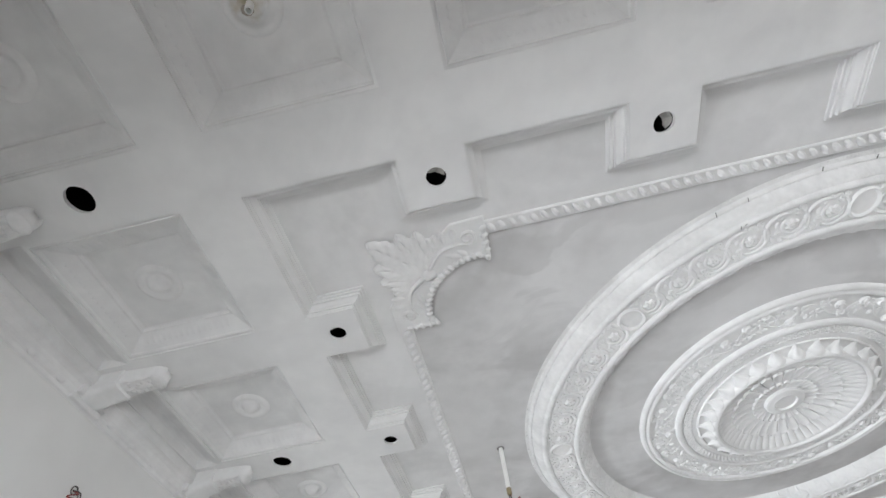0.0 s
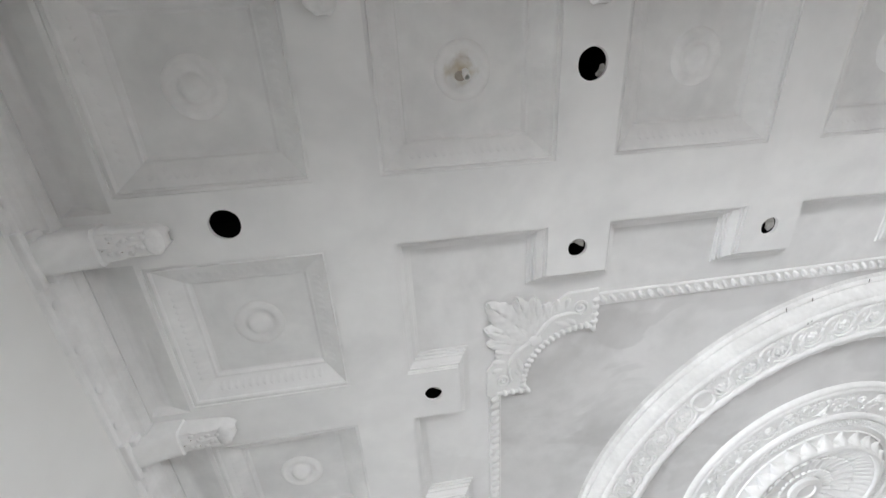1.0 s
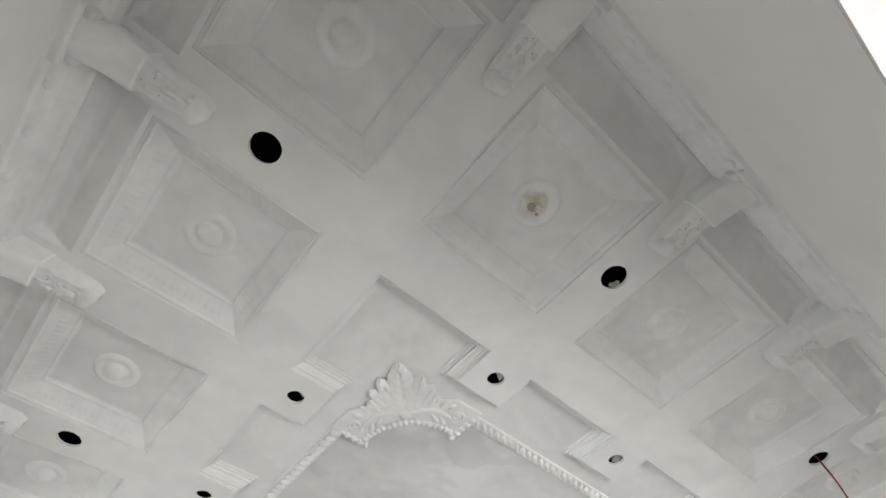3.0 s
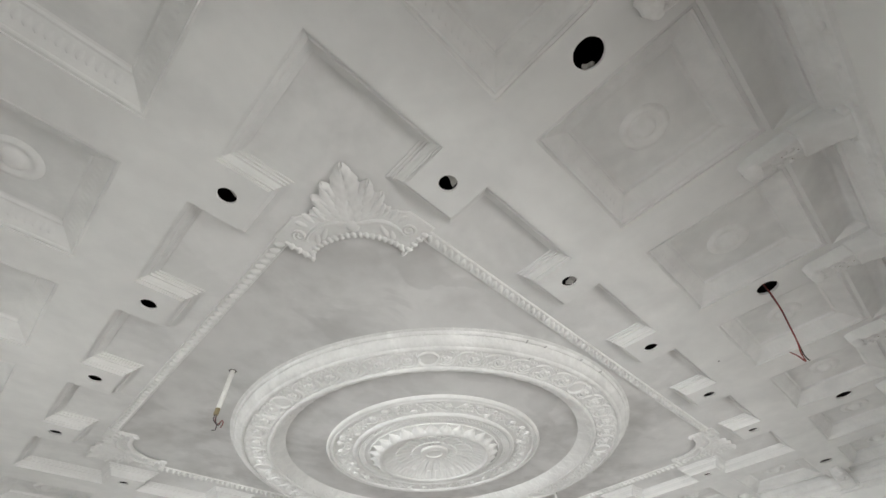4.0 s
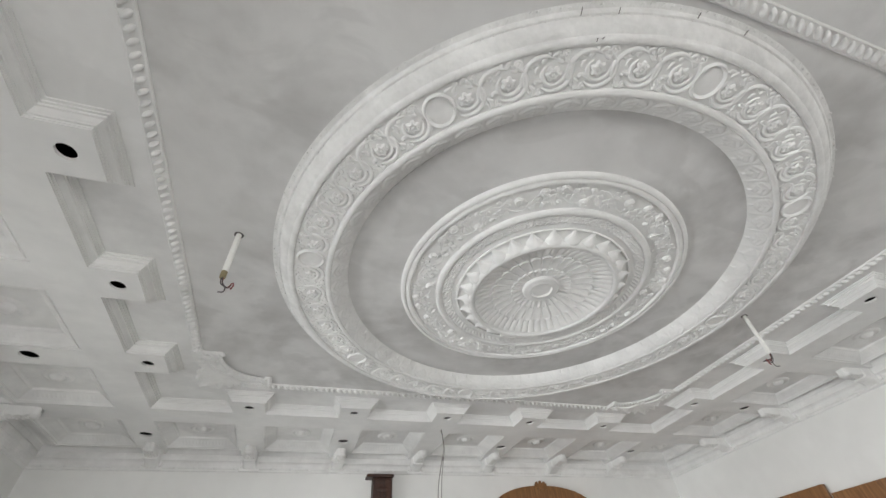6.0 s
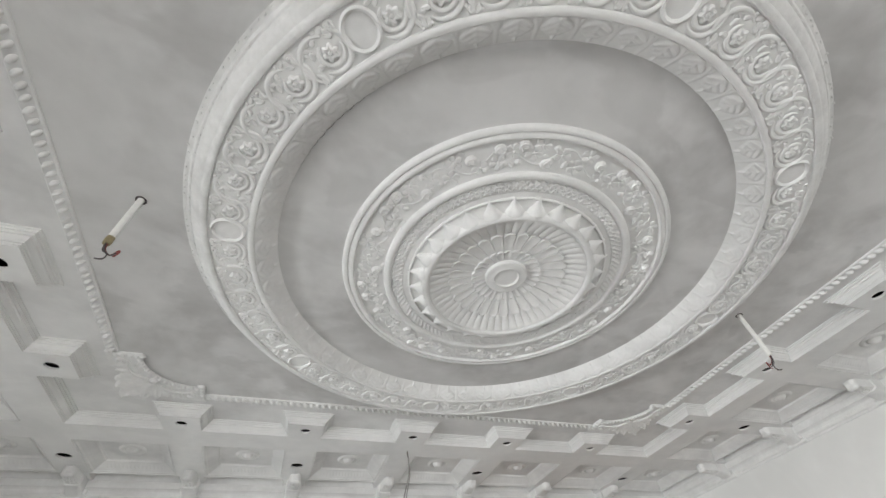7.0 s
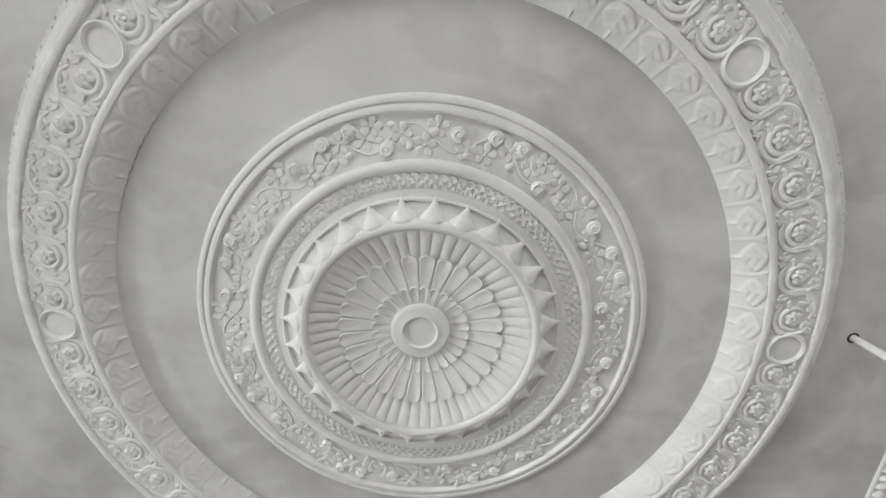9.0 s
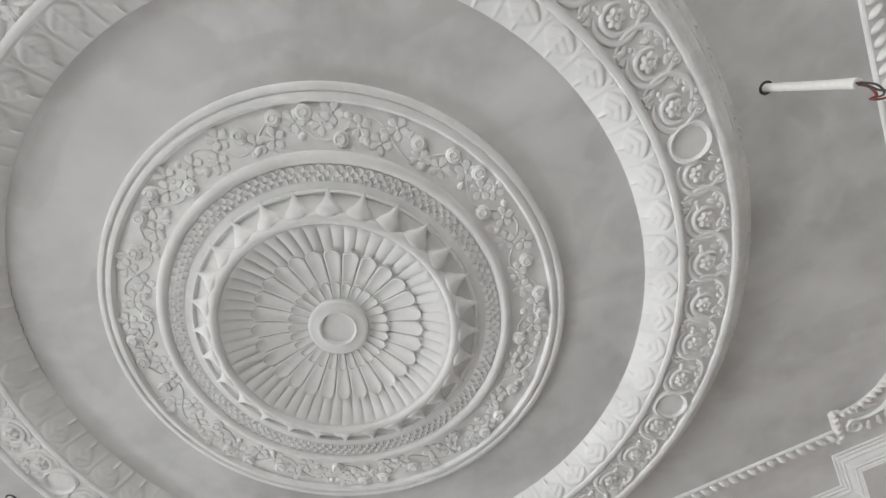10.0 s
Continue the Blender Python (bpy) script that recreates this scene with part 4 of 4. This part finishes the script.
def conduit(x, y, length, tilt, end, label):
    root = empty("conduit", pose(x, y, FIELD, *tilt))
    part("tube", lathe([(0.0095, 0.03), (0.0125, 0.03), (0.0125, -length), (0.0095, -length), (0.0095, -length + 0.03)], 16), M_PVC, root, smooth=40)
    part("hole_rim", lathe([(0.022, 0.001), (0.021, -0.0015), (0.0135, -0.0005), (0.0130, 0.002)], 18), M_BLACKW, root, "dark ragged hole edge")
    part("coupler", lathe([(0.0, -length - 0.03), (0.0125, -length - 0.03), (0.0135, -length - 0.02), (0.0132, -length + 0.004), (0.0100, -length + 0.006)], 14), end, root, "small end coupler", smooth=40)
    z = -length - 0.025
    wire("red_wire", [(0.004, 0, z), (0.008, 0.004, z - 0.03), (0.028, 0.012, z - 0.045), (0.045, 0.01, z - 0.02), (0.052, 0.004, z - 0.035), (0.046, 0.0, z - 0.06)], 0.0030, M_RED, root)
    wire("dark_wire", [(-0.004, 0.002, z), (0.0, 0.006, z - 0.03), (0.022, 0.004, z - 0.05), (0.024, -0.004, z - 0.08), (0.006, -0.012, z - 0.09)], 0.0026, M_BLACKW, root)
    wire("dark_wire", [(0.0, -0.004, z), (0.012, -0.004, z - 0.04), (0.034, 0.004, z - 0.052), (0.040, 0.012, z - 0.03)], 0.0024, M_BLACKW, root)
    return tagged(root, label, "conduit", "conduits hanging from the panel")


conduit(-1.622, -0.030, 0.235, (0, 0, 0), M_BRASS, "white PVC conduit with loose red and dark wires")
conduit(1.575, 0.003, 0.255, (0, 0, 70), M_PVC, "white PVC conduit with loose red and dark wires")

w = empty("hanging_wires", pose(0.0, -CY, H))
wire("red_wire", [(0.0, 0.0, 0.05), (0.0, 0.0, -0.02), (-0.002, 0.012, -0.12), (-0.02, 0.03, -0.21), (-0.03, 0.05, -0.30), (-0.05, 0.068, -0.36), (-0.04, 0.075, -0.395), (-0.055, 0.085, -0.37), (-0.06, 0.10, -0.345)], 0.0032, M_RED, w)
wire("dark_wire", [(0.006, 0.0, 0.05), (0.005, 0.004, -0.02), (0.004, 0.014, -0.12), (-0.014, 0.032, -0.21), (-0.026, 0.05, -0.30), (-0.042, 0.064, -0.37), (-0.030, 0.062, -0.395)], 0.0028, M_BLACKW, w)
tagged(w, "twisted red and dark wires hanging from a lamp hole", "wires")
w = empty("hanging_wires", pose(CX, -0.4, H))
wire("dark_wire", [(-0.05, 0.02, 0.05), (-0.05, 0.02, -0.02), (-0.03, 0.06, -0.11), (0.03, 0.095, -0.19), (0.13, 0.10, -0.235), (0.25, 0.09, -0.245), (0.33, 0.075, -0.245)], 0.0042, M_GREYW, w)
tagged(w, "grey cable hanging in a curve from a lamp hole", "cable")
w = empty("hanging_wires", pose(0.02, 2.04, H))
wire("dark_wire", [(0, 0, 0.004), (0, 0, -0.02), (0.008, 0.0, -0.05)], 0.0045, M_BLACKW, w)
wire("grey_wire", [(0.008, 0, -0.05), (0.012, 0, -0.16), (-0.012, 0.0, -0.27), (-0.035, 0.0, -0.36), (-0.06, 0.0, -0.50), (-0.08, 0.0, -0.75)], 0.0040, M_GREYW, w)
wire("grey_wire", [(0.009, 0.003, -0.05), (0.020, 0.005, -0.17), (0.0, 0.006, -0.28), (-0.018, 0.004, -0.38), (-0.034, 0.0, -0.52), (-0.05, 0.0, -0.78)], 0.0034, M_GREYW, w)
tagged(w, "thin grey cable hanging from the beam", "cable")


def wire_box(y, z, label, r=0.022):
    root = empty("wall_wires", pose(-WX, y, z))
    bm = lathe([(r, 0.004), (r * 0.8, 0.006), (r * 0.7, -0.004), (0, -0.006)], 14)
    bmesh.ops.rotate(bm, verts=bm.verts, cent=(0, 0, 0), matrix=Matrix.Rotation(radians(90), 3, "Y"))
    part("hole", bm, M_MARK, root, "ragged round hole in the putty")
    wire("red_wire", [(0, 0.0, 0), (0.03, 0.004, -0.015), (0.05, -0.01, -0.03), (0.055, -0.03, -0.04), (0.05, -0.05, -0.055), (0.052, -0.02, -0.05)], 0.0026, M_RED, root)
    wire("grey_wire", [(0, 0.005, 0), (0.025, 0.012, -0.02), (0.035, 0.004, -0.04), (0.03, 0.008, -0.055)], 0.0026, M_GREYW, root)
    wire("dark_wire", [(0, -0.004, 0), (0.03, 0.01, -0.01), (0.035, 0.02, -0.03)], 0.0024, M_BLACKW, root)
    return tagged(root, label, "wall wires", "wire outlets on the wall")


wire_box(-2.188, 2.785, "red and grey wire ends in a ragged wall hole")
wire_box(-0.996, 2.59, "dark wire ends in a ragged wall hole", 0.018)

# pipe stub in the stained rosette
stub = empty("pipe_stub", pose(-2.0, -2.425, 2.992))
bm = lathe([(0.008, 0.0), (0.0115, 0.0), (0.0115, -0.040), (0.008, -0.040), (0.008, -0.004)], 12)
bmesh.ops.rotate(bm, verts=bm.verts, cent=(0, 0, 0), matrix=Matrix.Rotation(radians(24), 3, "X"))
part("tube", bm, M_PVC, stub, smooth=40)
part("mortar", dome(0.020, 0.016, 0.014, 4, 9), M_CHIP, stub, "rough brown mortar round the stub", m=pose(-0.014, 0.012, 0))
tagged(stub, "short broken pipe stub in a stained rosette", "pipe stub")

# ---- woodwork on the walls ----
door = empty("door_1", pose(1.42, WY, 0))
bm = bmesh.new()
arch = [(-0.62, 0.0), (-0.62, 2.30)] + [(-0.62 * math.cos(math.pi * i / 18), 2.42 + 0.30 * math.sin(math.pi * i / 18) ** 0.75) for i in range(0, 19)] + [(0.62, 2.30), (0.62, 0.0)]
fr, bk = [[bm.verts.new((x, y, z)) for x, z in arch] for y in (-0.05, 0.0)]
loops_to_faces(bm, [fr, bk])
bm.faces.new(fr)
part("surround", bm, M_WOOD, door)
bm = bmesh.new()
for x, z, q in ((0, 2.735, 90), (-0.035, 2.725, 135), (0.035, 2.725, 45)):
    tube(bm, [(x, -0.03, z - 0.03), (x, -0.03, z), (x + 0.02 * math.cos(radians(q)), -0.03, z + 0.035)], 0.022, 8, [1, 1, 0.6])
box(bm, -0.06, 0.06, -0.06, 0.0, 2.68, 2.74)
part("crest", bm, M_WOOD, door, "carved crest on the arch")
for x0, x1 in ((-0.52, -0.005), (0.005, 0.52)):
    leaf_ob = part("leaf", soft_box(x0, x1, -0.075, -0.052, 0.01, 2.25), M_WOOD, door)
    for z0, z1 in ((0.2, 0.95), (1.1, 2.1)):
        part("panel", soft_box(x0 + 0.09, x1 - 0.09, -0.088, -0.072, z0, z1, 0.006), M_WOOD, leaf_ob)
tagged(door, "brown wooden double door with an arched carved top", "door", kind="structure")

post = empty("wooden_post", pose(-0.36, WY, 0))
part("shaft", soft_box(-0.085, 0.105, -0.10, -0.002, 0.0, 2.765, 0.006), M_DARKWOOD, post)
part("cap", soft_box(-0.15, 0.115, -0.13, -0.002, 2.766, 2.792, 0.005), M_DARKWOOD, post, "thin overhanging cap")
for z in (2.42, 2.50, 2.58, 2.66, 2.73):
    part("carving", dome(0.070, 0.028, 0.014, 4, 10), M_DARKWOOD, post, m=pose(0.01, -0.099, z, -90, 0, 0))
tagged(post, "dark carved wooden post standing against the wall", "post")


def leaning_leaf(y0, y1, top, lean, label):
    root = empty("door_leaf", pose(WX - 0.01, (y0 + y1) / 2, 0, 0, -lean, 0))
    w = (y1 - y0) / 2
    part("board", soft_box(-0.05, -0.012, -w, w, 0.0, top, 0.004), M_WOOD, root)
    for z0, z1 in ((0.2, 0.95), (1.1, top - 0.18)):
        part("panel", soft_box(-0.062, -0.049, -w + 0.10, w - 0.10, z0, z1, 0.005), M_WOOD, root)
    return tagged(root, label, "door leaf", "door leaves against the wall")


leaning_leaf(0.635, 1.235, 2.245, 0.0, "brown wooden door leaf standing against the white wall")
leaning_leaf(1.262, 1.90, 2.325, 0.0, "taller brown wooden door leaf standing against the white wall")

# a hairline crack where the inner field meets the cove
crack = empty("plaster_crack", pose(0, 0, DISC))
bm = bmesh.new()
pts = [((1.096 + 0.003 * math.sin(k * 1.7)) * math.cos(radians(-137 - 0.7 * k)), (1.096 + 0.003 * math.sin(k * 1.7)) * math.sin(radians(-137 - 0.7 * k)), -0.002) for k in range(36)]
tube(bm, pts, 0.0008, 5, [0.3 + 0.7 * math.sin(math.pi * (k + 0.5) / 36) for k in range(36)])
part("line", bm, M_MARK, crack)
tagged(crack, "thin dark crack along the ring's inner edge", "crack")

# ---- pencil ticks and small scars on the plaster ----
ticks = empty("pencil_marks", pose(0, 0, FIELD))
for a, r, ln, spin in ((-112, 1.452, 0.026, 4), (-107, 1.447, 0.02, 0), (-110, 1.378, 0.014, 8), (-109.2, 1.382, 0.010, 60), (-96, 1.455, 0.018, 0), (-88, 1.45, 0.018, 0)):
    zz = -0.0262 if r > 1.42 else -0.0775
    part("mark", boxes((-ln / 2, ln / 2, -0.0011, 0.0011, -0.001, 0.001)), M_MARK, ticks, m=polar(r, a, zz, spin))
tagged(ticks, "dark pencil ticks on the ring moulding", "pencil marks")
nails = empty("nail_hole", pose(0.45, -2.0, H))
part("pit", dome(0.006, 0.006, 0.002, 3, 8), M_MARK, nails)
tagged(nails, "tiny dark nail hole in the beam", "nail hole")
